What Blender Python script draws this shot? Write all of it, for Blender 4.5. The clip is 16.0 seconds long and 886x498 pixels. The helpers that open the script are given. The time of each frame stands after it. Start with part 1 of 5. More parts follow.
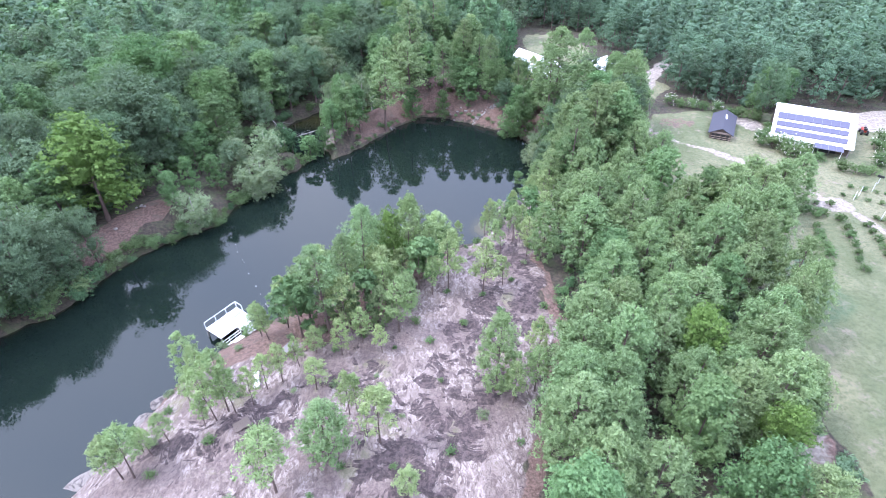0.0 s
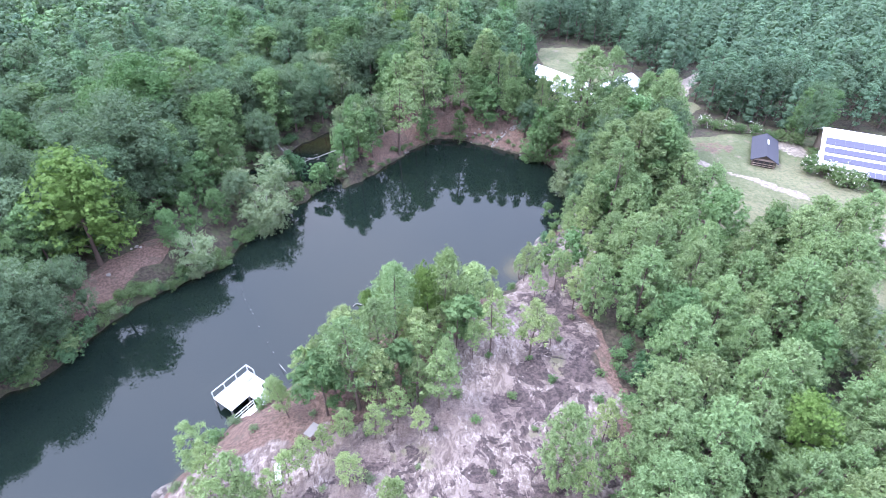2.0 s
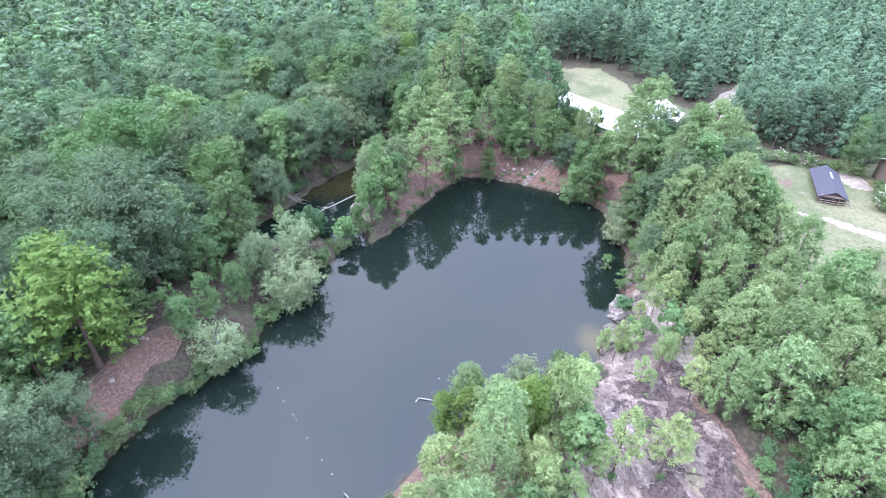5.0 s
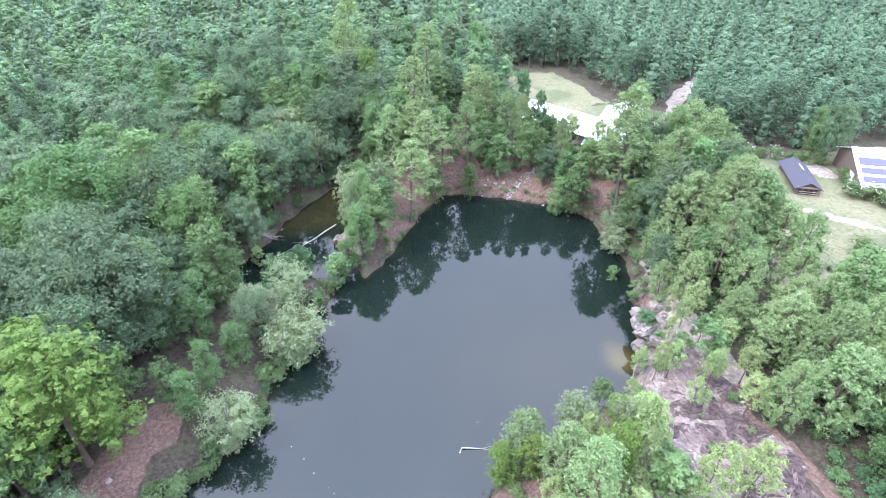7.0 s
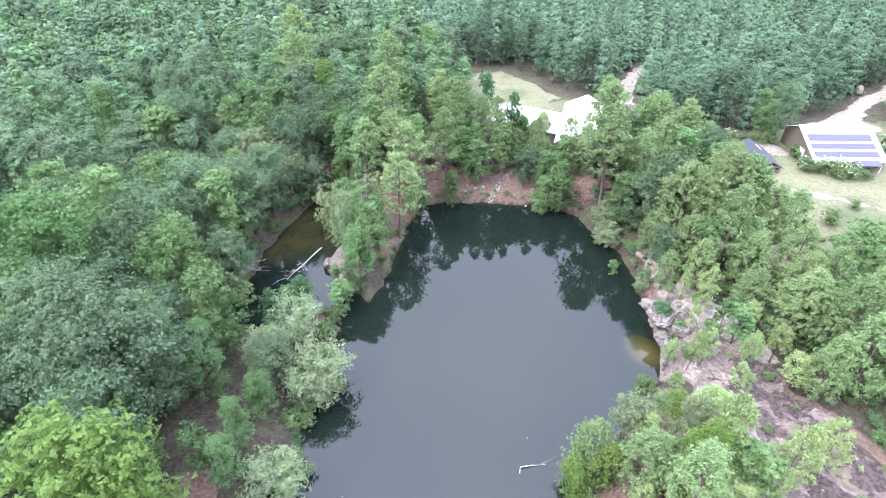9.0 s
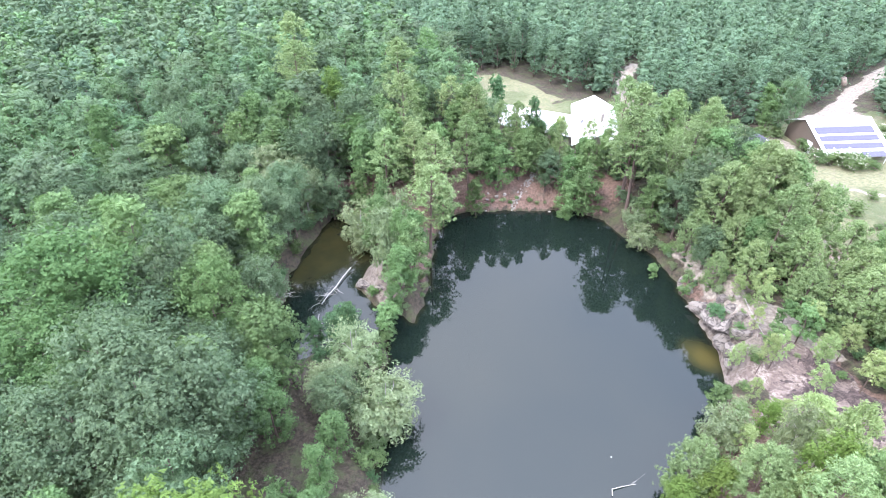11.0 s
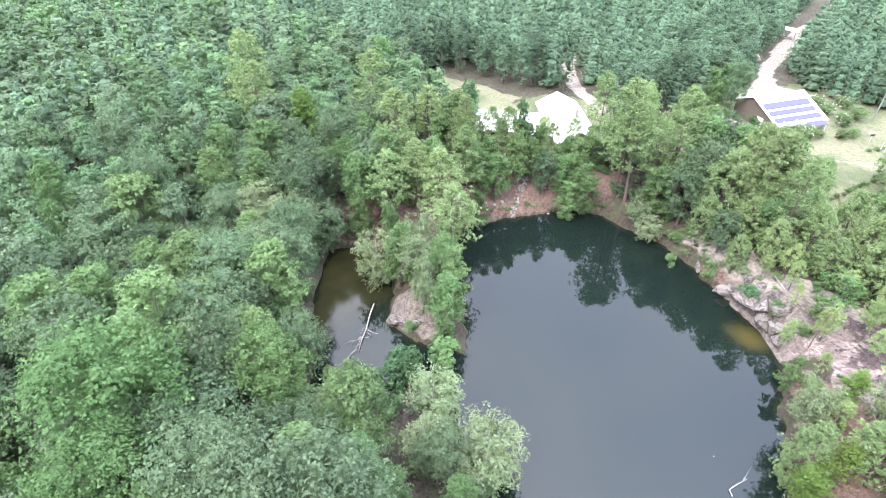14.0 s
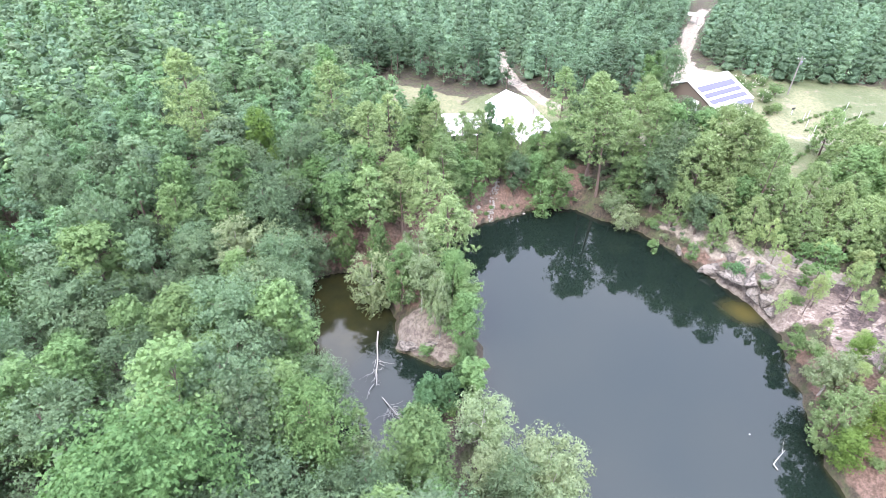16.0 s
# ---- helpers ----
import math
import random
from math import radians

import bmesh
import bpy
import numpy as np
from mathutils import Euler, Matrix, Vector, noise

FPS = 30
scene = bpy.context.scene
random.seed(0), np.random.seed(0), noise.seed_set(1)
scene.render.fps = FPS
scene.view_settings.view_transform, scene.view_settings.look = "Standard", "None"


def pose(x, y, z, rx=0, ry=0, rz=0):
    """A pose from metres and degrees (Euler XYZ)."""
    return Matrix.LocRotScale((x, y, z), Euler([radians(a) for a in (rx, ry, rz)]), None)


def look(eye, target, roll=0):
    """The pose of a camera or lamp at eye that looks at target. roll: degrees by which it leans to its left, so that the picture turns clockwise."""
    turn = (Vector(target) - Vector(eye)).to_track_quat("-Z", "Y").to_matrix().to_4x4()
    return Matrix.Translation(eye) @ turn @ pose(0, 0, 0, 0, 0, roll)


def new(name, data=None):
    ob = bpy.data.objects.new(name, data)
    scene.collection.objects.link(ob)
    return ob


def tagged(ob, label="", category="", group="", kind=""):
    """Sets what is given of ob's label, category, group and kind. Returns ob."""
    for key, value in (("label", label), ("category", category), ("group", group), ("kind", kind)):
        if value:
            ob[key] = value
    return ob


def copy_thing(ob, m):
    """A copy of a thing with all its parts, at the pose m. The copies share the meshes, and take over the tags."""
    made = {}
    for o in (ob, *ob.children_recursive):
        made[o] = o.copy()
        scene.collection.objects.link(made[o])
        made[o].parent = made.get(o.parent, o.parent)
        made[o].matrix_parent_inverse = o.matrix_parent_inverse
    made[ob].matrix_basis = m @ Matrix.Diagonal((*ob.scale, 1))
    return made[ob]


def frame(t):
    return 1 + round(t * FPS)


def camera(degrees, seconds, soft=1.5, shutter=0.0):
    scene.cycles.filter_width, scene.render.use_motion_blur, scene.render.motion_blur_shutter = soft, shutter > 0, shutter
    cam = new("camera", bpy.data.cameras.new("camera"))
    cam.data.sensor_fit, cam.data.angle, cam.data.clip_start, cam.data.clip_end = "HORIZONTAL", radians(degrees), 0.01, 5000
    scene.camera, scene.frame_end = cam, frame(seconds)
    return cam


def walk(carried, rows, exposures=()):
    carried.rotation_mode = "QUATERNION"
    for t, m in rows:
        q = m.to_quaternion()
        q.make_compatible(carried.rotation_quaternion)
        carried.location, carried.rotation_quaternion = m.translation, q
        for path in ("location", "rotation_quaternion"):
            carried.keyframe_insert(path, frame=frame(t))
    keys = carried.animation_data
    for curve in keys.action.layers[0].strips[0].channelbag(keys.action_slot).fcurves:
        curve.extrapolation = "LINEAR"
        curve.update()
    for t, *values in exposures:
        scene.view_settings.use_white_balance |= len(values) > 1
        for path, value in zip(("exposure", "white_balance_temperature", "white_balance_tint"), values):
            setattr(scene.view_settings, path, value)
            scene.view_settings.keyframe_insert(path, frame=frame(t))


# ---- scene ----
cam = camera(77.8, 16.0, soft=0.65)
METRES, EYE, TILT, LEAN, TURN = 100.0, 50.5, -37.0, 0.5, 0.0
ROWS = [
    (0.0, 0.0, 0.0, 0.0, 0.0, 0.0, 0.0),
    (0.5, -0.0102, 0.0187, 0.0143, -0.32, 0.04, 0.17),
    (1.0, -0.0227, 0.0383, 0.0296, -0.58, 0.07, 0.26),
    (1.5, -0.0369, 0.0585, 0.0454, -0.69, 0.1, 0.28),
    (2.0, -0.0531, 0.0793, 0.0615, -0.88, 0.16, 0.33),
    (2.5, -0.0699, 0.1011, 0.078, -1.23, 0.24, 0.54),
    (3.0, -0.0883, 0.1223, 0.0948, -1.61, 0.32, 0.76),
    (3.5, -0.1083, 0.1426, 0.111, -1.85, 0.39, 0.92),
    (4.0, -0.1296, 0.1614, 0.1265, -2.47, 0.43, 1.34),
    (6.5, -0.2478, 0.2415, 0.1923, -10.11, 0.07, 6.89),
    (7.0, -0.2723, 0.2557, 0.2039, -12.33, -0.2, 8.53),
    (7.5, -0.2975, 0.2698, 0.2151, -14.49, -0.54, 10.07),
    (8.0, -0.323, 0.2839, 0.2258, -16.8, -0.97, 11.72),
    (8.5, -0.3481, 0.2974, 0.2361, -18.87, -1.42, 13.17),
    (9.0, -0.3734, 0.3114, 0.2468, -20.93, -2.0, 14.54),
    (11.5, -0.4815, 0.4018, 0.3154, -27.03, -3.89, 18.33),
    (12.0, -0.5017, 0.4216, 0.3307, -28.66, -4.48, 19.34),
    (12.5, -0.5214, 0.4423, 0.3466, -30.78, -5.27, 20.56),
    (13.0, -0.54, 0.4637, 0.3629, -33.48, -6.32, 22.11),
    (13.5, -0.5574, 0.4857, 0.3799, -36.04, -7.38, 23.43),
    (14.0, -0.5738, 0.5081, 0.3962, -38.27, -8.3, 24.51),
    (14.5, -0.5884, 0.5309, 0.4133, -40.47, -9.32, 25.55),
    (15.0, -0.6011, 0.554, 0.4311, -42.85, -10.45, 26.67),
    (15.5, -0.6124, 0.5775, 0.4487, -46.6, -12.2, 28.25),
    (16.0, -0.621, 0.6009, 0.4665, -50.07, -13.92, 29.57),
]
walk(cam, [(t, pose(0, 0, EYE, TILT, LEAN, TURN) @ pose(METRES * x, METRES * y, METRES * z, 90 + pitch, roll, yaw)) for t, x, y, z, yaw, pitch, roll in ROWS],
     exposures=[(0.0, -0.04, 5750.0, 14.0), (4.0, 0.16, 5800.0, 14.0), (8.5, 0.30, 6180.0, 11.0), (12.0, 0.34, 6450.0, 9.5), (16.0, 0.37, 6600.0, 9.5)])

# ---- world, sun ----
SUN_AZ, SUN_EL = 268.0, 55.0      # degrees: where the light comes from (clockwise from +y), and its height
world = bpy.data.worlds.new("world")
scene.world = world
world.use_nodes = True
wn, wl = world.node_tree.nodes, world.node_tree.links
sky = wn.new("ShaderNodeTexSky")
sky.sky_type, sky.sun_disc = "NISHITA", False
sky.sun_elevation, sky.sun_rotation = radians(SUN_EL), radians(SUN_AZ)
sky.dust_density, sky.air_density = 3.0, 1.0
bg_sky, bg_cloud, mix_sky = wn["Background"], wn.new("ShaderNodeBackground"), wn.new("ShaderNodeMixShader")
wl.new(sky.outputs[0], bg_sky.inputs[0])
bg_sky.inputs[1].default_value = 0.13
coord, cloud, ramp = wn.new("ShaderNodeTexCoord"), wn.new("ShaderNodeTexNoise"), wn.new("ShaderNodeValToRGB")
cloud.inputs["Scale"].default_value, cloud.inputs["Detail"].default_value = 2.2, 4.0
wl.new(coord.outputs["Generated"], cloud.inputs["Vector"])
wl.new(cloud.outputs[0], ramp.inputs[0])
ramp.color_ramp.elements[0].position, ramp.color_ramp.elements[1].position = 0.3, 0.72
ramp.color_ramp.elements[0].color, ramp.color_ramp.elements[1].color = (0.64, 0.72, 1.00, 1), (0.93, 0.95, 1.12, 1)
wl.new(ramp.outputs[0], bg_cloud.inputs[0])
# an overcast sky is brighter overhead than at the horizon
part_z, lift = wn.new("ShaderNodeSeparateXYZ"), wn.new("ShaderNodeMapRange")
wl.new(coord.outputs["Generated"], part_z.inputs[0])
wl.new(part_z.outputs[2], lift.inputs[0])
lift.inputs[1].default_value, lift.inputs[3].default_value, lift.inputs[4].default_value = 0.22, 2.0, 9.0
wl.new(lift.outputs[0], bg_cloud.inputs[1])
mix_sky.inputs[0].default_value = 0.85
wl.new(bg_sky.outputs[0], mix_sky.inputs[1])
wl.new(bg_cloud.outputs[0], mix_sky.inputs[2])
wl.new(mix_sky.outputs[0], wn["World Output"].inputs[0])
sun = new("sun", bpy.data.lights.new("sun", "SUN"))
sun.data.energy, sun.data.angle, sun.data.color = 4.0, radians(11), (1.0, 0.96, 0.9)
a, e = radians(SUN_AZ), radians(SUN_EL)
sun.matrix_world = look((150 * math.sin(a) * math.cos(e), 150 * math.cos(a) * math.cos(e), 150 * math.sin(e)), (0, 0, 0))


# ---- materials ----
class Net:
    """A node material, with short ways to add and join nodes."""

    def __init__(self, name):
        self.m = bpy.data.materials.new(name)
        self.m.use_nodes = True
        self.n, self.l = self.m.node_tree.nodes, self.m.node_tree.links
        self.p = self.n["Principled BSDF"]
        self.out = self.n["Material Output"]

    def put(self, socket, v):
        if isinstance(v, (int, float)):
            socket.default_value = v
        elif isinstance(v, tuple):
            socket.default_value = (*v, 1) if len(v) == 3 and len(socket.default_value) == 4 else v
        else:
            self.l.new(v, socket)

    def noise(self, scale, detail=4.0, rough=0.55, vec=None, distortion=0.0):
        n = self.n.new("ShaderNodeTexNoise")
        for k, v in (("Scale", scale), ("Detail", detail), ("Roughness", rough), ("Distortion", distortion)):
            n.inputs[k].default_value = v
        self.l.new(vec or self.pos(), n.inputs["Vector"])
        return n.outputs[0]

    def pos(self, stretch=None, turn=0.0):
        g = self.n.new("ShaderNodeNewGeometry").outputs["Position"]
        if stretch:
            mp = self.n.new("ShaderNodeMapping")
            mp.inputs["Scale"].default_value = stretch
            mp.inputs["Rotation"].default_value = (0, 0, radians(turn))
            self.l.new(g, mp.inputs[0])
            return mp.outputs[0]
        return g

    def local(self, stretch=(1, 1, 1)):
        t, mp = self.n.new("ShaderNodeTexCoord"), self.n.new("ShaderNodeMapping")
        mp.inputs["Scale"].default_value = stretch
        self.l.new(t.outputs["Object"], mp.inputs[0])
        return mp.outputs[0]

    def ramp(self, v, lo, hi):
        n = self.n.new("ShaderNodeMapRange")
        n.interpolation_type = "SMOOTHSTEP"
        self.put(n.inputs[0], v)
        n.inputs[1].default_value, n.inputs[2].default_value = lo, hi
        return n.outputs[0]

    def math(self, op, a, b=0.0):
        n = self.n.new("ShaderNodeMath")
        n.operation = op
        self.put(n.inputs[0], a), self.put(n.inputs[1], b)
        return n.outputs[0]

    def mix(self, f, a, b, how="MIX"):
        n = self.n.new("ShaderNodeMix")
        n.data_type, n.blend_type = "RGBA", how
        self.put(n.inputs[0], f), self.put(n.inputs[6], a), self.put(n.inputs[7], b)
        return n.outputs[2]

    def attr(self, name):
        n = self.n.new("ShaderNodeAttribute")
        n.attribute_name = name
        return n.outputs["Fac"]

    def random(self):
        return self.n.new("ShaderNodeObjectInfo").outputs["Random"]

    def island(self):
        return self.n.new("ShaderNodeNewGeometry").outputs["Random Per Island"]

    def bump(self, h, strength=0.5, dist=0.1):
        b = self.n.new("ShaderNodeBump")
        b.inputs["Strength"].default_value, b.inputs["Distance"].default_value = strength, dist
        self.l.new(h, b.inputs["Height"])
        self.l.new(b.outputs[0], self.p.inputs["Normal"])

    def done(self, color, rough=0.8, metal=0.0):
        self.put(self.p.inputs["Base Color"], color)
        self.put(self.p.inputs["Roughness"], rough)
        self.put(self.p.inputs["Metallic"], metal)
        return self.m


def leaf_material(name, dark, light, spread=0.5, glow=0.29, grain=6.0, gaps=0.46):
    """Foliage: varies from leaf to leaf, from tree to tree, and lets some light through."""
    k = Net(name)
    small = k.noise(grain * 1.3, 2)
    a = k.mix(k.ramp(k.math("ADD", k.math("MULTIPLY", k.island(), 0.4), k.math("MULTIPLY", small, 0.8)), 0.15, 0.95), dark, light)
    per_tree = k.math("FRACT", k.math("ADD", k.random(), k.attr("tint")))
    hsv = k.n.new("ShaderNodeHueSaturation")
    other = k.math("FRACT", k.math("MULTIPLY", per_tree, 7.31))
    k.put(hsv.inputs["Hue"], k.math("ADD", k.math("MULTIPLY", other, 0.026), 0.484))
    k.put(hsv.inputs["Value"], k.math("ADD", k.math("MULTIPLY", per_tree, spread), 1.0 - spread / 2))
    k.put(hsv.inputs["Color"], a)
    col = k.done(hsv.outputs[0], 0.55)
    k.p.inputs["Specular IOR Level"].default_value = 0.08
    t, m = k.n.new("ShaderNodeBsdfTranslucent"), k.n.new("ShaderNodeMixShader")
    k.put(t.inputs[0], k.mix(1.0, hsv.outputs[0], (1.0, 1.15, 0.6), "MULTIPLY"))
    m.inputs[0].default_value = glow
    k.l.new(k.p.outputs[0], m.inputs[1]), k.l.new(t.outputs[0], m.inputs[2])
    # a spray is many small leaves with gaps between them
    hole, cut = k.n.new("ShaderNodeBsdfTransparent"), k.n.new("ShaderNodeMixShader")
    k.put(cut.inputs[0], k.ramp(k.noise(grain * 1.5, 2, 0.6), gaps - 0.02, gaps + 0.02))
    k.l.new(hole.outputs[0], cut.inputs[1]), k.l.new(m.outputs[0], cut.inputs[2]), k.l.new(cut.outputs[0], k.out.inputs[0])
    return col


def plain(name, color, rough=0.7, metal=0.0, vary=0.25, scale=3.0, grime=(0.1, 0.09, 0.08), amount=0.3, bump=0.0):
    """Paint, wood, stone, metal: tone varies at two scales, with some grime."""
    k = Net(name)
    n1, n2 = k.noise(scale, 5), k.noise(scale * 9, 3)
    c = k.mix(k.math("MULTIPLY", n1, vary), color, tuple(v * 0.5 for v in color))
    c = k.mix(k.math("MULTIPLY", k.ramp(n2, 0.5, 0.8), amount), c, grime)
    if bump:
        k.bump(n2, bump, 0.05)
    return k.done(c, rough, metal)


# far_ and wood_ leaves are bluer than their near kinds: distance haze as colour
LEAF = {
    "pine": leaf_material("pine_needles", (0.106, 0.158, 0.070), (0.240, 0.326, 0.156), 0.35, gaps=0.44),
    "young": leaf_material("young_pine_needles", (0.142, 0.200, 0.084), (0.292, 0.372, 0.170), 0.3, gaps=0.44),
    "far_pine": leaf_material("hazy_far_pine_needles", (0.066, 0.114, 0.076), (0.154, 0.232, 0.148), 0.7, grain=2.8, gaps=0.40),
    "oak": leaf_material("oak_leaves", (0.055, 0.092, 0.053), (0.136, 0.194, 0.112), 0.5),
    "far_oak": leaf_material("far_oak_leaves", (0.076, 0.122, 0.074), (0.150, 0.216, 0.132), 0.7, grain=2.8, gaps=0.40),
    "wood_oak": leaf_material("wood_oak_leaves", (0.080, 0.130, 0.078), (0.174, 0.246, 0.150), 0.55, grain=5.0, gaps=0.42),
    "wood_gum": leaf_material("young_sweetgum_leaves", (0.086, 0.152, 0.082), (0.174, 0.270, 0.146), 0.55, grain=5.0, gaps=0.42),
    "gum": leaf_material("sweetgum_leaves", (0.070, 0.128, 0.053), (0.152, 0.234, 0.102), 0.45),
    "green": leaf_material("bright_oak_leaves", (0.054, 0.107, 0.041), (0.120, 0.196, 0.078), 0.15),
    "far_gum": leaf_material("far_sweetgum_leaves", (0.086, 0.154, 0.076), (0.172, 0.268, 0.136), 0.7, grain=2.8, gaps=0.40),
    "lime": leaf_material("maple_leaves", (0.080, 0.138, 0.034), (0.154, 0.230, 0.064), 0.25),
    "willow": leaf_material("willow_leaves", (0.114, 0.154, 0.086), (0.225, 0.278, 0.158), 0.3),
    "dark": leaf_material("evergreen_leaves", (0.048, 0.100, 0.050), (0.104, 0.180, 0.088), 0.4),
    "shrub": leaf_material("shrub_leaves", (0.070, 0.116, 0.050), (0.156, 0.224, 0.100), 0.45),
    "bloom": leaf_material("white_blossom", (0.45, 0.42, 0.40), (0.75, 0.72, 0.68), 0.1, gaps=0.3),
}
k = Net("pine_bark")
bark = k.done(k.mix(k.noise(6, 6), (0.07, 0.05, 0.045), (0.17, 0.12, 0.10)), 0.95)
k = Net("bleached_wood")
dead_wood = k.done(k.mix(k.noise(4, 6), (0.22, 0.20, 0.19), (0.44, 0.41, 0.39)), 0.9)

# the ground: rock, red soil, grass, sand and litter, each with its own grain
k = Net("ground")
big, mid, fine = k.noise(0.09, 5), k.noise(0.55, 6, 0.6), k.noise(5.0, 5, 0.65)
edge = k.math("MULTIPLY", k.math("SUBTRACT", mid, 0.5), 1.1)
mask = {n: k.ramp(k.math("ADD", k.attr(n), edge), 0.38, 0.62) for n in ("rock", "grass", "soil", "sand")}
litter = k.mix(k.ramp(k.noise(2.4, 8, 0.75), 0.34, 0.66), (0.022, 0.019, 0.013), (0.085, 0.064, 0.046))
litter = k.mix(k.ramp(mid, 0.45, 0.7), litter, (0.06, 0.075, 0.03))
grass = k.mix(k.ramp(big, 0.38, 0.62), (0.104, 0.118, 0.056), (0.192, 0.182, 0.106))
grass = k.mix(k.math("MULTIPLY", k.ramp(k.noise(1.6, 9, 0.75), 0.40, 0.66), 0.7), grass, (0.060, 0.080, 0.034))
grass = k.mix(k.ramp(k.noise(0.33, 7, 0.7), 0.54, 0.70), grass, (0.205, 0.168, 0.128))
soil = k.mix(k.ramp(k.noise(3.0, 8, 0.75), 0.35, 0.65), (0.082, 0.050, 0.038), (0.205, 0.132, 0.106))
soil = k.mix(k.ramp(mid, 0.5, 0.75), soil, (0.10, 0.08, 0.06))
sand = k.mix(k.ramp(k.noise(1.8, 8, 0.7), 0.35, 0.65), (0.180, 0.150, 0.124), (0.345, 0.295, 0.250))
flow = k.pos((0.62, 0.34, 0.6), 35)
sheet = k.noise(0.45, 8, 0.68, None, 0.7)
veins = k.noise(1.9, 9, 0.72, flow, 1.2)
crumbs = k.noise(3.6, 8, 0.74, flow, 0.8)
rock = k.mix(k.ramp(veins, 0.40, 0.60), (0.124, 0.091, 0.079), (0.235, 0.185, 0.164))
crust = k.math("MULTIPLY", k.ramp(crumbs, 0.50, 0.57), k.ramp(k.noise(0.35, 6, 0.65), 0.40, 0.54))
rock = k.mix(k.math("MULTIPLY", crust, 0.85), rock, (0.370, 0.312, 0.282))
rock = k.mix(k.math("MULTIPLY", k.ramp(crumbs, 0.44, 0.37), 0.75), rock, (0.070, 0.050, 0.047))
dirt = k.mix(k.ramp(k.noise(2.6, 8, 0.75), 0.36, 0.64), (0.096, 0.068, 0.060), (0.190, 0.142, 0.128))
rock = k.mix(k.math("MULTIPLY", k.ramp(k.noise(0.15, 6, 0.62, None, 0.5), 0.49, 0.58), 0.8), rock, dirt)
rock = k.mix(k.math("MULTIPLY", k.ramp(k.noise(0.21, 6, 0.65), 0.58, 0.68), 0.65), rock, (0.170, 0.160, 0.088))
lichen = k.ramp(k.math("ADD", sheet, k.math("MULTIPLY", k.attr("lichen"), 0.14)), 0.610, 0.630)
rock = k.mix(k.math("MULTIPLY", lichen, 0.92), rock, k.mix(k.ramp(k.noise(2.4, 8, 0.75), 0.38, 0.62), (0.024, 0.016, 0.016), (0.105, 0.074, 0.072)))
rock = k.mix(k.math("MULTIPLY", k.attr("pale"), 0.8), rock, k.mix(k.ramp(k.noise(1.6, 8, 0.72), 0.38, 0.62), (0.075, 0.058, 0.050), (0.230, 0.195, 0.168)))
grass = k.mix(k.math("MULTIPLY", k.attr("lush"), k.ramp(k.noise(0.8, 7, 0.7), 0.3, 0.6)), grass, (0.055, 0.105, 0.048))
col = k.mix(mask["grass"], litter, grass)
col = k.mix(mask["soil"], col, soil)
col = k.mix(mask["sand"], col, sand)
col = k.mix(mask["rock"], col, rock)
k.bump(k.math("ADD", k.math("MULTIPLY", fine, 0.6), k.math("ADD", k.math("MULTIPLY", sheet, 2.0), veins)), 0.9, 0.3)
GROUND = k.done(col, 0.95)

k = Net("pond_water")
shallow = k.ramp(k.math("ADD", k.attr("shallow"), k.math("MULTIPLY", k.math("SUBTRACT", k.noise(0.35, 4), 0.5), 0.4)), 0.2, 1.05)
wc = k.mix(k.math("MULTIPLY", shallow, 0.85), (0.0060, 0.0105, 0.0084), (0.060, 0.050, 0.016))
k.bump(k.noise(1.3, 3), 0.035, 0.05)
WATER = k.done(wc, 0.02)
k.p.inputs["IOR"].default_value = 1.42

WHITE = plain("white_paint", (0.72, 0.72, 0.72), 0.6, vary=0.25, amount=0.25)
ROOF_WHITE = plain("white_roof_metal", (0.80, 0.80, 0.82), 0.4, vary=0.1, scale=0.8, amount=0.1)
SHINGLE = plain("dark_shingle", (0.045, 0.045, 0.062), 0.85, scale=6)
TIMBER = plain("weathered_timber", (0.13, 0.10, 0.08), 0.9, scale=5)
GREY_WOOD = plain("grey_timber", (0.22, 0.20, 0.19), 0.9, scale=5)
PANEL = plain("solar_glass", (0.090, 0.088, 0.128), 0.5, vary=0.2, scale=2, amount=0.0)
PANEL.node_tree.nodes["Principled BSDF"].inputs["Specular IOR Level"].default_value = 0.15
ALU = plain("aluminium_frame", (0.20, 0.20, 0.24), 0.5, 0.5, vary=0.1, amount=0.1)
BRICK_WALL = plain("wall_cladding", (0.34, 0.29, 0.25), 0.85, scale=4)
# own colour of cap and sign board; on barn and shed, painted inner shade
DARK = plain("dark_parts_and_bay_shade", (0.02, 0.02, 0.022), 0.6)
STONE = plain("pale_stone", (0.28, 0.25, 0.23), 0.9, vary=0.5, scale=2.5, amount=0.4, bump=0.5)
RED = plain("red_paint", (0.38, 0.05, 0.04), 0.4)
RUBBER = plain("black_rubber", (0.025, 0.025, 0.025), 0.8)
RUST = plain("rusty_steel", (0.33, 0.25, 0.21), 0.8, scale=2)
GLASS = plain("window_glass", (0.03, 0.035, 0.04), 0.05, vary=0.0, amount=0.0)


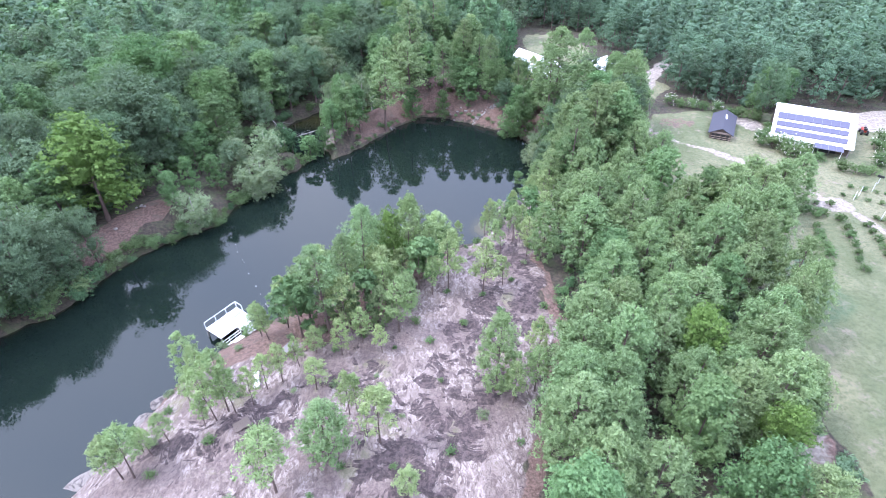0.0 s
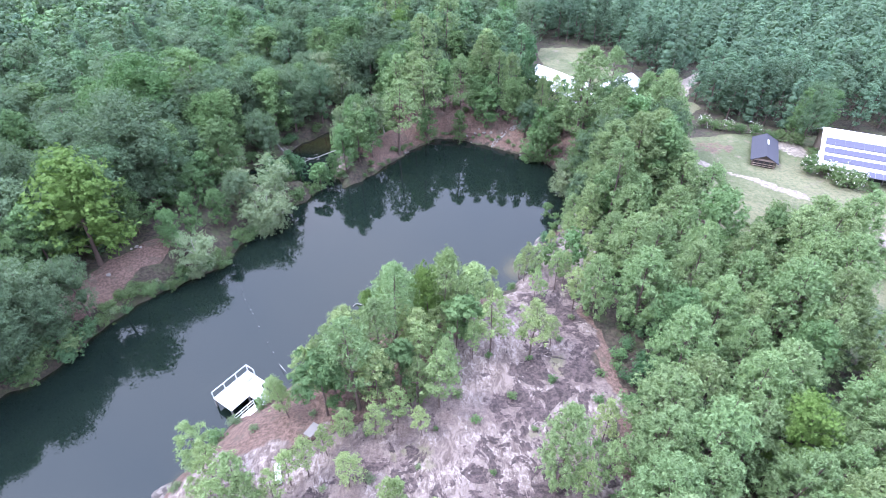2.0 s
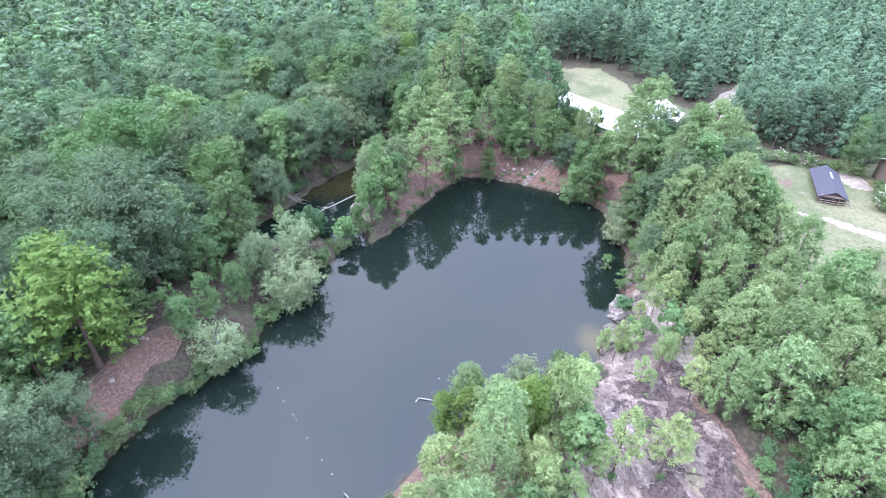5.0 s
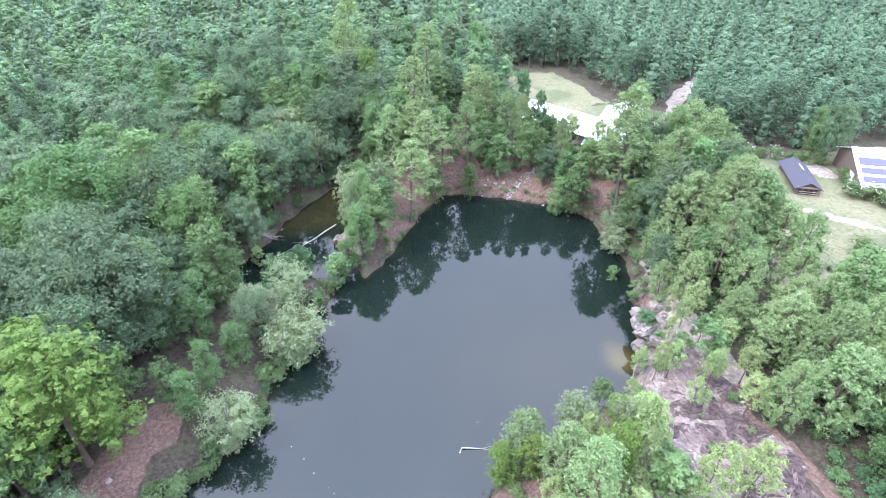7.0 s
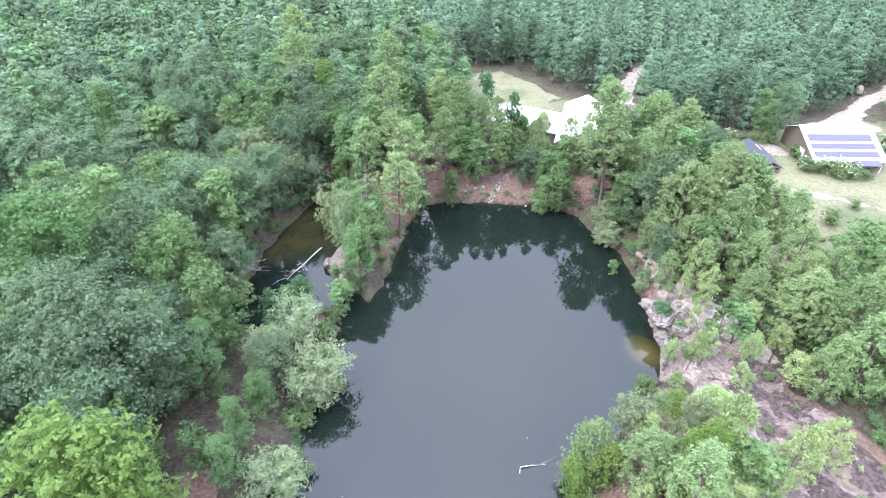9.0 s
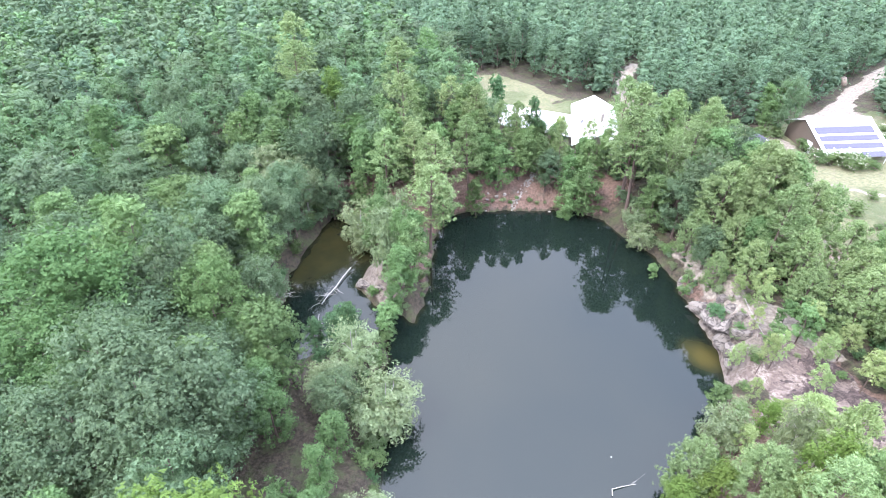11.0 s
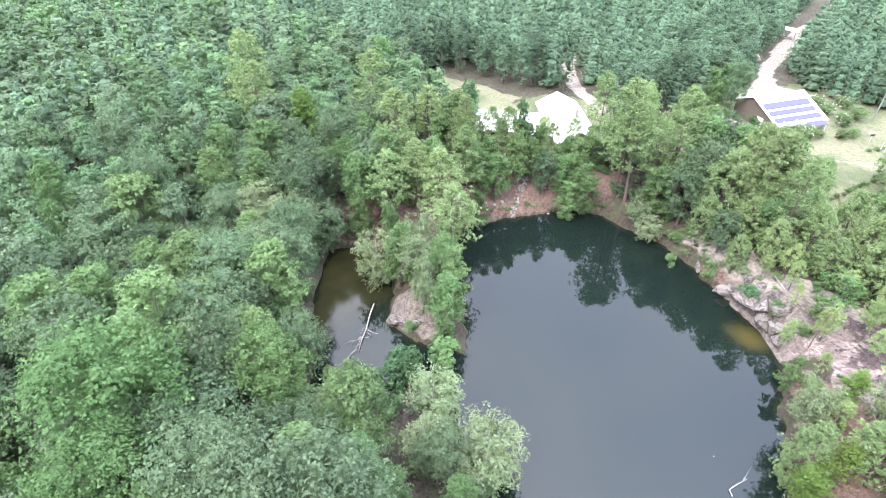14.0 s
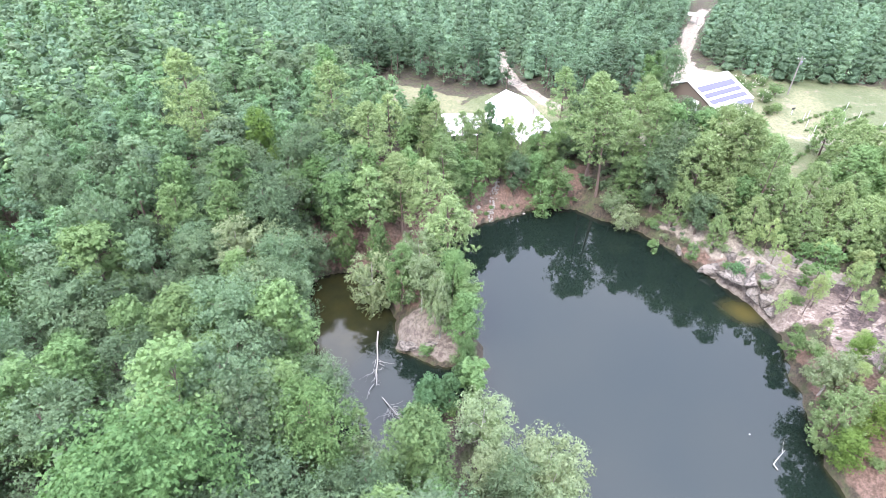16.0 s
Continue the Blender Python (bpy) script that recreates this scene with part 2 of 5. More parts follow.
# ---- mesh helpers ----
def mesh_np(name, verts, faces, material, smooth=False, attrs=None):
    """A mesh from arrays: verts (n, 3) and faces (m, 3) or (m, 4)."""
    me = bpy.data.meshes.new(name)
    verts, faces = np.asarray(verts, np.float32), np.asarray(faces, np.int32)
    k = faces.shape[1]
    me.vertices.add(len(verts)), me.loops.add(faces.size), me.polygons.add(len(faces))
    me.vertices.foreach_set("co", verts.ravel())
    me.loops.foreach_set("vertex_index", faces.ravel())
    me.polygons.foreach_set("loop_start", np.arange(0, faces.size, k, dtype=np.int32))
    me.polygons.foreach_set("use_smooth", np.full(len(faces), smooth))
    for key, v in (attrs or {}).items():
        me.attributes.new(key, "FLOAT", "POINT").data.foreach_set("value", np.asarray(v, np.float32))
    me.update(calc_edges=True)
    me.materials.append(material)
    return me


def part(name, bm, material, parent, label=""):
    """Links a bmesh, or a finished mesh, as one mesh object under a thing or a part."""
    me = bm
    if isinstance(bm, bmesh.types.BMesh):
        me = bpy.data.meshes.new(name)
        bm.to_mesh(me), bm.free()
        me.materials.append(material)
    ob = new(name, me)
    ob.parent = parent
    return tagged(ob, label)


def box(x, y, z, sx, sy, sz, bevel=0.02, bm=None, turn=0.0):
    """A bevelled block with its base's centre at x, y, z."""
    bm = bm or bmesh.new()
    made = bmesh.ops.create_cube(bm, size=1.0, matrix=pose(x, y, z + sz / 2, 0, 0, turn) @ Matrix.Diagonal((sx, sy, sz, 1)))
    if bevel:
        es = {e for v in made["verts"] for e in v.link_edges}
        bmesh.ops.bevel(bm, geom=list(es), offset=min(bevel, sx / 3, sy / 3, sz / 3), segments=1, affect="EDGES")
    return bm


def tube(path, radii, sides=6):
    """Arrays of a tapered tube along the path; closed at its end by narrowing."""
    path, radii = np.asarray(path, float), np.asarray(radii, float)
    d = np.gradient(path, axis=0)
    d /= np.linalg.norm(d, axis=1)[:, None] + 1e-9
    ref = np.where(np.abs(d[:, 2:3]) > 0.9, np.array([[1.0, 0, 0]]), np.array([[0, 0, 1.0]]))
    u = np.cross(d, ref)
    u /= np.linalg.norm(u, axis=1)[:, None] + 1e-9
    w = np.cross(d, u)
    an = np.arange(sides) * 2 * np.pi / sides
    v = path[:, None] + radii[:, None, None] * (u[:, None] * np.cos(an)[None, :, None] + w[:, None] * np.sin(an)[None, :, None])
    i = np.arange(len(path) - 1)[:, None] * sides + np.arange(sides)[None]
    j = np.arange(len(path) - 1)[:, None] * sides + (np.arange(sides)[None] + 1) % sides
    f = np.stack([i, j, j + sides, i + sides], -1).reshape(-1, 4)
    return v.reshape(-1, 3), f


def join(pieces):
    vs, fs, k = [], [], 0
    for v, f in pieces:
        vs.append(v), fs.append(f + k)
        k += len(v)
    return np.concatenate(vs), np.concatenate(fs)


def thing(name, x, y, z, turn=0.0, label="", category="", group="", kind=""):
    ob = new(name)
    ob.matrix_basis = pose(x, y, z, 0, 0, turn)
    return tagged(ob, label, category, group, kind)


# ---- the plan: shores, and the lie of the land ----
WEST_SHORE = [(-78, 14), (-70, 34), (-62, 44), (-55.5, 50), (-51, 54.5), (-49.5, 60), (-46, 66.3), (-41, 71), (-37, 74), (-35.5, 81), (-33, 88), (-28, 92.5), (-26.8, 96)]
COVE = [(-30, 98.5), (-37, 97.5), (-40.5, 99.5), (-41.5, 103), (-36, 109), (-33, 115), (-27, 121.5), (-21.5, 126.5), (-17.5, 123.5), (-14.8, 118.5), (-18, 115), (-22, 110.5), (-25.5, 107.5), (-25.3, 103.5), (-24, 100.5), (-22, 96.8)]
NORTH_SHORE = [(-19, 99), (-15.5, 104), (-10.5, 111), (-5, 116.8), (0, 115.5), (5, 113), (9, 110.5), (15, 107), (17.8, 102)]
EAST_SHORE = [(17, 97), (17.3, 90), (15, 84), (11.8, 77.9), (9, 72.5), (4.5, 67.5), (-3, 65), (-9.5, 62.3), (-15, 60), (-19, 55), (-23, 51), (-27, 47.5), (-30.5, 42), (-32, 38), (-35, 30), (-37, 25), (-44, 6), (-62, -2), (-76, 2)]
POND = WEST_SHORE + COVE + NORTH_SHORE + EAST_SHORE
OUTCROP = [(-40, 12), (-35, 32), (-29, 40), (-18, 41), (-9, 44), (-4, 53), (2, 62), (6, 68.5), (12, 77), (14, 80), (13.5, 66), (11.5, 55), (12, 44), (9, 33), (6, 24), (4, 8), (-30, 2)]
FIELD = [(36, 8), (36, 30), (40, 45), (38, 57), (33, 66), (28, 73), (33, 82), (37, 92), (41, 104), (56, 105), (70, 104), (92, 96), (96, 60), (110, 8)]
LAWN = [(20, 140), (26, 133), (38, 137), (37, 150), (34, 160), (22, 158)]
YARD = [(14, 119), (20, 109), (30, 108), (44, 112), (50, 118), (44, 134), (22, 138)]


def inside(poly, p):
    """Signed distance from the outline of poly: minus inside."""
    q = np.array(poly, float)
    a, b = q, np.roll(q, -1, 0)
    best, odd = np.full(len(p), 1e9), np.zeros(len(p), bool)
    for (ax, ay), (bx, by) in zip(a, b):
        ex, ey = bx - ax, by - ay
        t = np.clip(((p[:, 0] - ax) * ex + (p[:, 1] - ay) * ey) / (ex * ex + ey * ey), 0, 1)
        best = np.minimum(best, np.hypot(p[:, 0] - ax - t * ex, p[:, 1] - ay - t * ey))
        odd ^= ((ay > p[:, 1]) != (by > p[:, 1])) & (p[:, 0] < (bx - ax) * (p[:, 1] - ay) / (by - ay + 1e-12) + ax)
    return np.where(odd, -best, best)


def along(line, p):
    """Distance from a line of points."""
    best = np.full(len(p), 1e9)
    for (ax, ay), (bx, by) in zip(line, line[1:]):
        ex, ey = bx - ax, by - ay
        t = np.clip(((p[:, 0] - ax) * ex + (p[:, 1] - ay) * ey) / (ex * ex + ey * ey), 0, 1)
        best = np.minimum(best, np.hypot(p[:, 0] - ax - t * ex, p[:, 1] - ay - t * ey))
    return best


def ripple(p, size, seed):
    """Smooth noise in -1..1 from summed waves, for banks and ground."""
    r = np.random.RandomState(seed)
    s = np.zeros(len(p))
    for i in range(7):
        an, ph, f = r.rand() * 6.283, r.rand() * 6.283, (0.6 + 1.3 * r.rand()) * 6.283 / size
        s += np.sin((p[:, 0] * math.cos(an) + p[:, 1] * math.sin(an)) * f + ph)
    return s / 4.5


def step(v, lo, hi):
    t = np.clip((v - lo) / (hi - lo), 0, 1)
    return t * t * (3 - 2 * t)


def shore(p):
    return inside(POND, p) + 0.35 * ripple(p, 5, 3) + 0.15 * ripple(p, 1.7, 5)


def height(p):
    """The ground's height at points p."""
    d = shore(p)
    x, y = p[:, 0], p[:, 1]
    west = step(-x - 0.12 * y, 6, 26) * step(y + x * 0.0, 40, 52)
    west = np.maximum(west, step(-x, 45, 52))
    top = 5.5 - 2.3 * west
    cliff = np.exp(-((x - 9.5) ** 2 + (y - 73) ** 2) / 60.0)
    width = 4.2 - 2.6 * cliff - 0.5 * west
    land = top * (1 - np.exp(-np.maximum(d, 0) / width)) + 0.12 * step(d, 0, 0.3)
    land = land + step(d, 1, 5) * (0.22 * ripple(p, 14, 8) + 0.10 * ripple(p, 4, 9))
    ledge = (1 - step(inside(OUTCROP, p), -2, 1)) * step(d, 0.5, 2)
    land = land + ledge * (0.10 * ripple(p, 2.2, 14) + 0.16 * np.abs(ripple(p, 6, 15)))
    land = land + step(d, 60, 200) * 1.5 * ripple(p, 120, 11)
    return np.where(d > 0, land, np.maximum(-0.55 * -d, -4.0))


def ground_at(x, y):
    return float(height(np.array([[x, y]], float))[0])


def spaced(lo, hi, core_lo, core_hi, fine, growth=1.16):
    """Coordinates that are dense between core_lo and core_hi and spread out beyond."""
    mid = list(np.arange(core_lo, core_hi + fine / 2, fine))
    s, v, up = fine, mid[-1], []
    while v < hi:
        s *= growth
        v += s
        up.append(v)
    s, v, down = fine, mid[0], []
    while v > lo:
        s *= growth
        v -= s
        down.append(v)
    return np.array(down[::-1] + mid + up)


gx, gy = spaced(-2500, 2500, -64, 64, 0.7), spaced(-2500, 2500, 10, 136, 0.7)
X, Y = np.meshgrid(gx, gy)
P = np.stack([X.ravel(), Y.ravel()], 1)
Z = height(P)
D = shore(P)
wob = 1.2 * ripple(P, 9, 21) + 0.6 * ripple(P, 3, 22)
rock_m = 1 - step(inside(OUTCROP, P) + wob, -1.2, 1.2)
cliff_m = (1 - step(np.hypot((P[:, 0] - 9.5) / 6.5, (P[:, 1] - 73.5) / 6.5) + 0.1 * wob, 0.75, 1.1)) * step(D, -1.5, 0)
spit_m = 1 - step(np.hypot((P[:, 0] + 22.6) / 2.8, (P[:, 1] - 104.6) / 5.2) + 0.12 * wob, 0.7, 1.15)
edge_soil = 1 - step(np.hypot((P[:, 0] - 14.2) / 2.4, (P[:, 1] - 71) / 8.5) + 0.2 * wob, 0.75, 1.15)
rock_m = np.max([rock_m * (1 - edge_soil), cliff_m * (1 - 0.6 * edge_soil), spit_m * step(D, 0, 0.4)], 0)
grass_m = 1 - step(np.minimum(inside(FIELD, P), np.minimum(inside(LAWN, P), inside(YARD, P))) + wob * 0.6, -1, 1)
straw = 1 - step(along([(14.5, 84), (13.2, 74), (12.2, 64), (11.6, 57), (12.6, 50), (13.0, 43), (10.0, 34), (7, 24)], P) + 0.4 * wob, 0.4, 1.4)
bank = 1 - step(along([(-52, 63.5), (-50.5, 69), (-47, 75)], P) + 0.5 * wob, 1.6, 3.2)
north = (1 - step(D, 6, 9)) * step(P[:, 1], 98, 106) * step(P[:, 0] + P[:, 1] * 0.0, -24, -16)
trail = 1 - step(along([(0, 119), (-1, 126), (3, 134)], P) + 0.5 * wob, 1.5, 3.5)
pines_floor = (1 - step(inside([(-33, 36), (-27, 47), (-15, 59), (4, 67), (-4, 52), (-9, 44), (-18, 40.5), (-28, 39)], P), -1, 1))
bare = np.maximum(1 - step(np.hypot((P[:, 0] - 32) / 3.2, (P[:, 1] - 75) / 5.0) + 0.15 * wob, 0.7, 1.2),
                  1 - step(np.hypot((P[:, 0] - 33) / 3.0, (P[:, 1] - 29) / 2.5) + 0.15 * wob, 0.7, 1.2))
shoulder = np.maximum(1 - step(np.hypot((P[:, 0] - 16) / 5, (P[:, 1] - 83) / 10) + 0.15 * wob, 0.75, 1.15),
                      1 - step(np.hypot((P[:, 0] - 14.0) / 2.6, (P[:, 1] - 70) / 8) + 0.15 * wob, 0.75, 1.15)) * step(D, 0.5, 2)
bed = 1 - step(np.hypot((P[:, 0] - 44.5) / 4.5, (P[:, 1] - 99.5) / 3.0) + 0.15 * wob, 0.7, 1.2)
soil_m = np.max([straw, bank, north, trail, pines_floor, bare * 0.9, shoulder * 0.6, bed * 0.5], 0)
lane = along([(38, 97), (43, 91), (52.5, 82), (57.4, 73.7), (61.7, 62.9), (66, 54), (72, 44)], P)
drive = along([(74, 101), (86, 102), (98, 106), (110, 108), (124, 110), (150, 113)], P)
gravel = along([(44, 118), (47, 124), (52, 132), (58, 138), (70, 146)], P)
patio = 1 - step(np.hypot((P[:, 0] - 58.5) / 2.6, (P[:, 1] - 99) / 3.6) + 0.1 * wob, 0.8, 1.15)
sand_m = np.max([0.7 * patio, 0.72 * shoulder, 0.9 * (1 - step(lane + 0.6 * wob, 0.1, 1.5)), 0.95 * (1 - step(np.hypot((P[:, 0] - 58.5) / 3.6, (P[:, 1] - 70) / 3.4) + 0.25 * wob, 0.5, 1.1)), 1 - step(drive + 0.5 * wob, 1.4, 2.6), 0.8 * (1 - step(gravel + 0.3 * wob, 1.2, 2.2)),
                 1 - step(np.hypot((P[:, 0] - 82) / 6, (P[:, 1] - 98.5) / 4.5) + 0.1 * wob, 0.8, 1.1), 0.55 * bare], 0)
lush_m = 1 - step(np.hypot((P[:, 0] - 44.5) / 5.0, (P[:, 1] - 53.5) / 8.5) + 0.12 * wob, 0.5, 1.2)
lichen_m = np.max([1 - step(along([(9, 60), (8, 50), (3, 41), (-1, 33), (-4, 26)], P) + wob, 2.5, 6.5), 0.75 * (1 - step(along([(-9, 38), (-16, 33), (-24, 30)], P) + wob, 1.5, 4.5))], 0)
dry = step(D, -0.1, 0.4)
n = len(gx)
ii = (np.arange(len(gy) - 1)[:, None] * n + np.arange(n - 1)[None]).ravel()
ground = new("ground", mesh_np("ground", np.column_stack([P, Z]), np.column_stack([ii, ii + 1, ii + n + 1, ii + n]), GROUND, True,
                               {"pale": np.maximum(cliff_m, spit_m), "lichen": lichen_m, "rock": rock_m, "grass": grass_m, "soil": soil_m * dry, "sand": sand_m, "lush": lush_m}))
tagged(ground, "ground of bare rock, red soil, mown grass and leaf litter", "ground", kind="structure")

wx, wy = np.arange(-82, 24, 0.7), np.arange(-6, 132, 0.7)
WX, WY = np.meshgrid(wx, wy)
WP = np.stack([WX.ravel(), WY.ravel()], 1)
WD = shore(WP)
cove_m = (1 - step(inside(COVE, WP), -1, 1)) * 0.62 * step(WP[:, 1], 106, 114)
spot = np.exp(-((WP[:, 0] - 6.5) ** 2 / 8 + (WP[:, 1] - 72.3) ** 2 / 12))
edge_m = 0.5 * step(WD, -1.8, 0.2)
n = len(wx)
ii = (np.arange(len(wy) - 1)[:, None] * n + np.arange(n - 1)[None]).ravel()
water = new("water", mesh_np("water", np.column_stack([WP, np.zeros(len(WP))]), np.column_stack([ii, ii + 1, ii + n + 1, ii + n]), WATER, True,
                             {"shallow": np.max([cove_m, 0.95 * spot, edge_m], 0)}))
tagged(water, "still dark green pond water mirroring trees and sky", "water", kind="structure")


# ---- trees ----
def unit(r, n, lift=0.0):
    d = r.normal(size=(n, 3))
    d /= np.linalg.norm(d, axis=1)[:, None]
    d[:, 2] += lift
    return d / np.linalg.norm(d, axis=1)[:, None]


def leaves(r, p, out, length, width, scatter=0.8):
    """Pointed leaf sprays at p, turned roughly outwards."""
    n = len(p)
    nor = out + scatter * unit(r, n)
    nor /= np.linalg.norm(nor, axis=1)[:, None]
    t = np.cross(nor, unit(r, n))
    t /= np.linalg.norm(t, axis=1)[:, None] + 1e-9
    b = np.cross(nor, t)
    s = (0.55 + 0.9 * r.rand(n))[:, None]
    le, wi = length * s, width * s
    v = np.stack([p - t * le * 0.4 - b * wi * 0.5, p - t * le * 0.25 + b * wi * 0.5, p + t * le * 0.6], 1)
    return v.reshape(-1, 3), np.arange(3 * n).reshape(-1, 3)


def tufts(r, c, axis, size, caps, blades, length, width):
    """Needle balls at c: a cap of short sprays turned up and outwards, and blades that stick out all round."""
    n = len(c)
    ax = np.repeat(axis, caps, 0)
    g = ax * 0.55 + unit(r, n * caps)
    g /= np.linalg.norm(g, axis=1)[:, None] + 1e-9
    cap = leaves(r, np.repeat(c, caps, 0) + g * np.repeat(size, caps)[:, None] * 0.8, g * 0.8 + np.array([0, 0, 0.35]), length, width * 1.5, 0.5)
    d = np.repeat(axis, blades, 0) * 0.4 + unit(r, n * blades)
    d /= np.linalg.norm(d, axis=1)[:, None] + 1e-9
    w = np.cross(d, unit(r, n * blades))
    w /= np.linalg.norm(w, axis=1)[:, None] + 1e-9
    le = (np.repeat(size, blades) * 1.5 * (0.7 + 0.6 * r.rand(n * blades)))[:, None]
    p = np.repeat(c, blades, 0)
    v = np.stack([p - w * width * 0.5, p + d * le * 0.25 + w * width * 0.5, p + d * le], 1)
    return both(cap, (v.reshape(-1, 3), np.arange(3 * n * blades).reshape(-1, 3)))


def pine_crown(r, h, base, radius, tips, per, caps, blades, puff, round_top=0.6, even=0.62):
    """A pine's crown between base and h: boughs in uneven whorls, each ending in a cloud of needle balls."""
    f = np.sort(r.rand(tips)) ** 0.8
    prof = (1 - f ** (1.7 + round_top * 2)) ** 0.7 * (0.6 + 0.4 * np.minimum(f / 0.25, 1))
    rad = radius * prof * (even + (1.08 - even) * r.rand(tips))
    an = np.arange(tips) * 2.39996 + r.rand(tips) * 0.9
    c = np.column_stack([rad * np.cos(an), rad * np.sin(an), base + f * (h - base) * 0.95])
    axis = np.column_stack([np.cos(an), np.sin(an), np.full(tips, 0.8) + f])
    axis /= np.linalg.norm(axis, axis=1)[:, None]
    spread = radius * (0.30 - 0.10 * f)
    e = unit(r, tips * per, 0.35)
    q = np.repeat(c, per, 0) + e * (r.rand(tips * per, 1) ** 0.4) * np.repeat(spread, per)[:, None] * np.array([1.2, 1.2, 0.7])
    q[:, :2] *= (1 - 0.3 * r.rand(tips * per, 1))
    out = np.repeat(axis, per, 0) * 0.7 + e * 0.5
    v, fc = tufts(r, q, out / np.linalg.norm(out, axis=1)[:, None], puff * (0.7 + 0.6 * r.rand(tips * per)), caps, blades, puff * 1.2, puff * 0.34)
    v, fc = both((v, fc), clumps(r, c * np.array([0.72, 0.72, 1]) - np.array([0, 0, 0.35]), spread * (0.45 if even > 0.7 else 0.22)))
    return c, v, fc


def broad_crown(r, h, base, radius, count, sprays, per, length, width, fill=1.0, top=1.0):
    """A leafy crown: big lobes shape it, each carries sprays, each spray a flat dome of leaves.
    fill: size of the lobes; top below 1 narrows the crown upwards."""
    d = unit(r, count, 0.25)
    hh = (h - base) / 2
    rr = radius * (0.24 + 0.17 * r.rand(count)) * fill
    grow = 0.84 + 0.22 * r.rand(count)
    c = np.column_stack([d[:, 0] * (radius - rr * 0.8) * grow, d[:, 1] * (radius - rr * 0.8) * grow, base + hh + d[:, 2] * (hh - rr * 0.7)])
    f = np.clip((c[:, 2] - base) / (h - base), 0, 1)
    c[:, :2] *= (1.0 + (1 - top) * 0.35 - (1 - top) * f ** 1.2)[:, None]
    e = unit(r, count * sprays, 0.45)
    rad = np.repeat(rr, sprays)[:, None]
    q = np.repeat(c, sprays, 0) + e * rad * (0.55 + 0.75 * r.rand(count * sprays, 1)) * np.array([1.15, 1.15, 0.85])
    size = radius * (0.06 + 0.055 * r.rand(count * sprays, 1))
    g = unit(r, count * sprays * per, 0.15)
    p = np.repeat(q, per, 0) + g * np.repeat(size, per, 0) * np.array([1.25, 1.25, 0.6])
    out = 0.5 * np.repeat(e, per, 0) + 0.4 * g + np.array([0, 0, 0.32])
    v, t = both(leaves(r, p, out, length, width, 0.6), clumps(r, c * np.array([0.9, 0.9, 1]) - np.array([0, 0, 1]) * rr[:, None] * 0.2, rr * 0.36))
    inner = np.column_stack([c[::4, :2] * 0.4, base + hh + (c[::4, 2] - base - hh) * 0.6])
    v, t = both((v, t), clumps(r, inner, radius * 0.24))
    return c, v, t


ICO = np.array([(0, 0, 1)] + [(0.894 * math.cos(a * 1.2566), 0.894 * math.sin(a * 1.2566), 0.447) for a in range(5)] + [(0.894 * math.cos(a * 1.2566 + 0.628), 0.894 * math.sin(a * 1.2566 + 0.628), -0.447) for a in range(5)] + [(0, 0, -1)])
ICO_F = np.array([(0, 1 + a, 1 + (a + 1) % 5) for a in range(5)] + [(1 + a, 6 + a, 1 + (a + 1) % 5) for a in range(5)] + [(1 + (a + 1) % 5, 6 + a, 6 + (a + 1) % 5) for a in range(5)] + [(11, 6 + (a + 1) % 5, 6 + a) for a in range(5)])


def clumps(r, c, rad):
    """Dense inner clumps of leaves and twigs at c: uneven small lumps."""
    n = len(c)
    v = c[:, None, :] + ICO[None] * (rad * np.ones(n))[:, None, None] * (0.75 + 0.5 * r.rand(n, 12, 1))
    return v.reshape(-1, 3), (ICO_F[None] + 12 * np.arange(n)[:, None, None]).reshape(-1, 3)


def both(a, b):
    """Two meshes of triangles as one."""
    return np.concatenate([a[0], b[0]]), np.concatenate([a[1], b[1] + len(a[0])])


def stem(r, h, r0, lean=0.4, sides=8):
    t = np.linspace(0, 1, 7)
    bend = np.cumsum(r.normal(size=(7, 2)) * lean * 0.22, 0) * t[:, None]
    path = np.column_stack([bend, t * h])
    path[0, 2] = -0.5
    flare = r0 * (1 - 0.8 * t) * (1 + 0.5 * np.exp(-t * 14))
    return path, tube(path, flare, sides)


def limb_set(r, path, ends, r0, droop=0.1):
    out = []
    for e in ends:
        k = min(max((e[2] - np.hypot(e[0], e[1]) * 0.6) / path[-1, 2], 0.18), 0.93) * (len(path) - 1)
        i = int(k)
        s = path[i] + (path[min(i + 1, len(path) - 1)] - path[i]) * (k - i)
        m = (s + e) / 2 + r.normal(size=3) * 0.12 * np.linalg.norm(e - s) + np.array([0, 0, -droop])
        out.append(tube([s, m, e], [r0 * 0.30, r0 * 0.18, r0 * 0.05], 4))
    return join(out)


def conifer(r, n, radius, power, size):
    """A far conical crown of height 1: sprays over an uneven cone, with a dense middle."""
    f = r.rand(n) ** 1.25 * 0.96 + 0.02
    a = r.rand(n) * 6.2832
    lobe = 1 + 0.22 * np.sin(a * 3 + f * 9 + r.rand() * 6) + 0.16 * np.sin(a * 5 - f * 17)
    rad = radius * (1 - f) ** power * lobe * (0.78 + 0.3 * r.rand(n))
    p = np.column_stack([rad * np.cos(a), rad * np.sin(a), 0.08 + 0.92 * f])
    out = np.column_stack([np.cos(a) * 0.7, np.sin(a) * 0.7, np.full(n, 0.7)])
    core = np.linspace(0, 0.8, 6)
    return both(leaves(r, p, out, size, size * 0.7, 0.5), clumps(r, np.column_stack([0 * core, 0 * core, 0.12 + core]), radius * 0.55 * (1 - core) ** power))


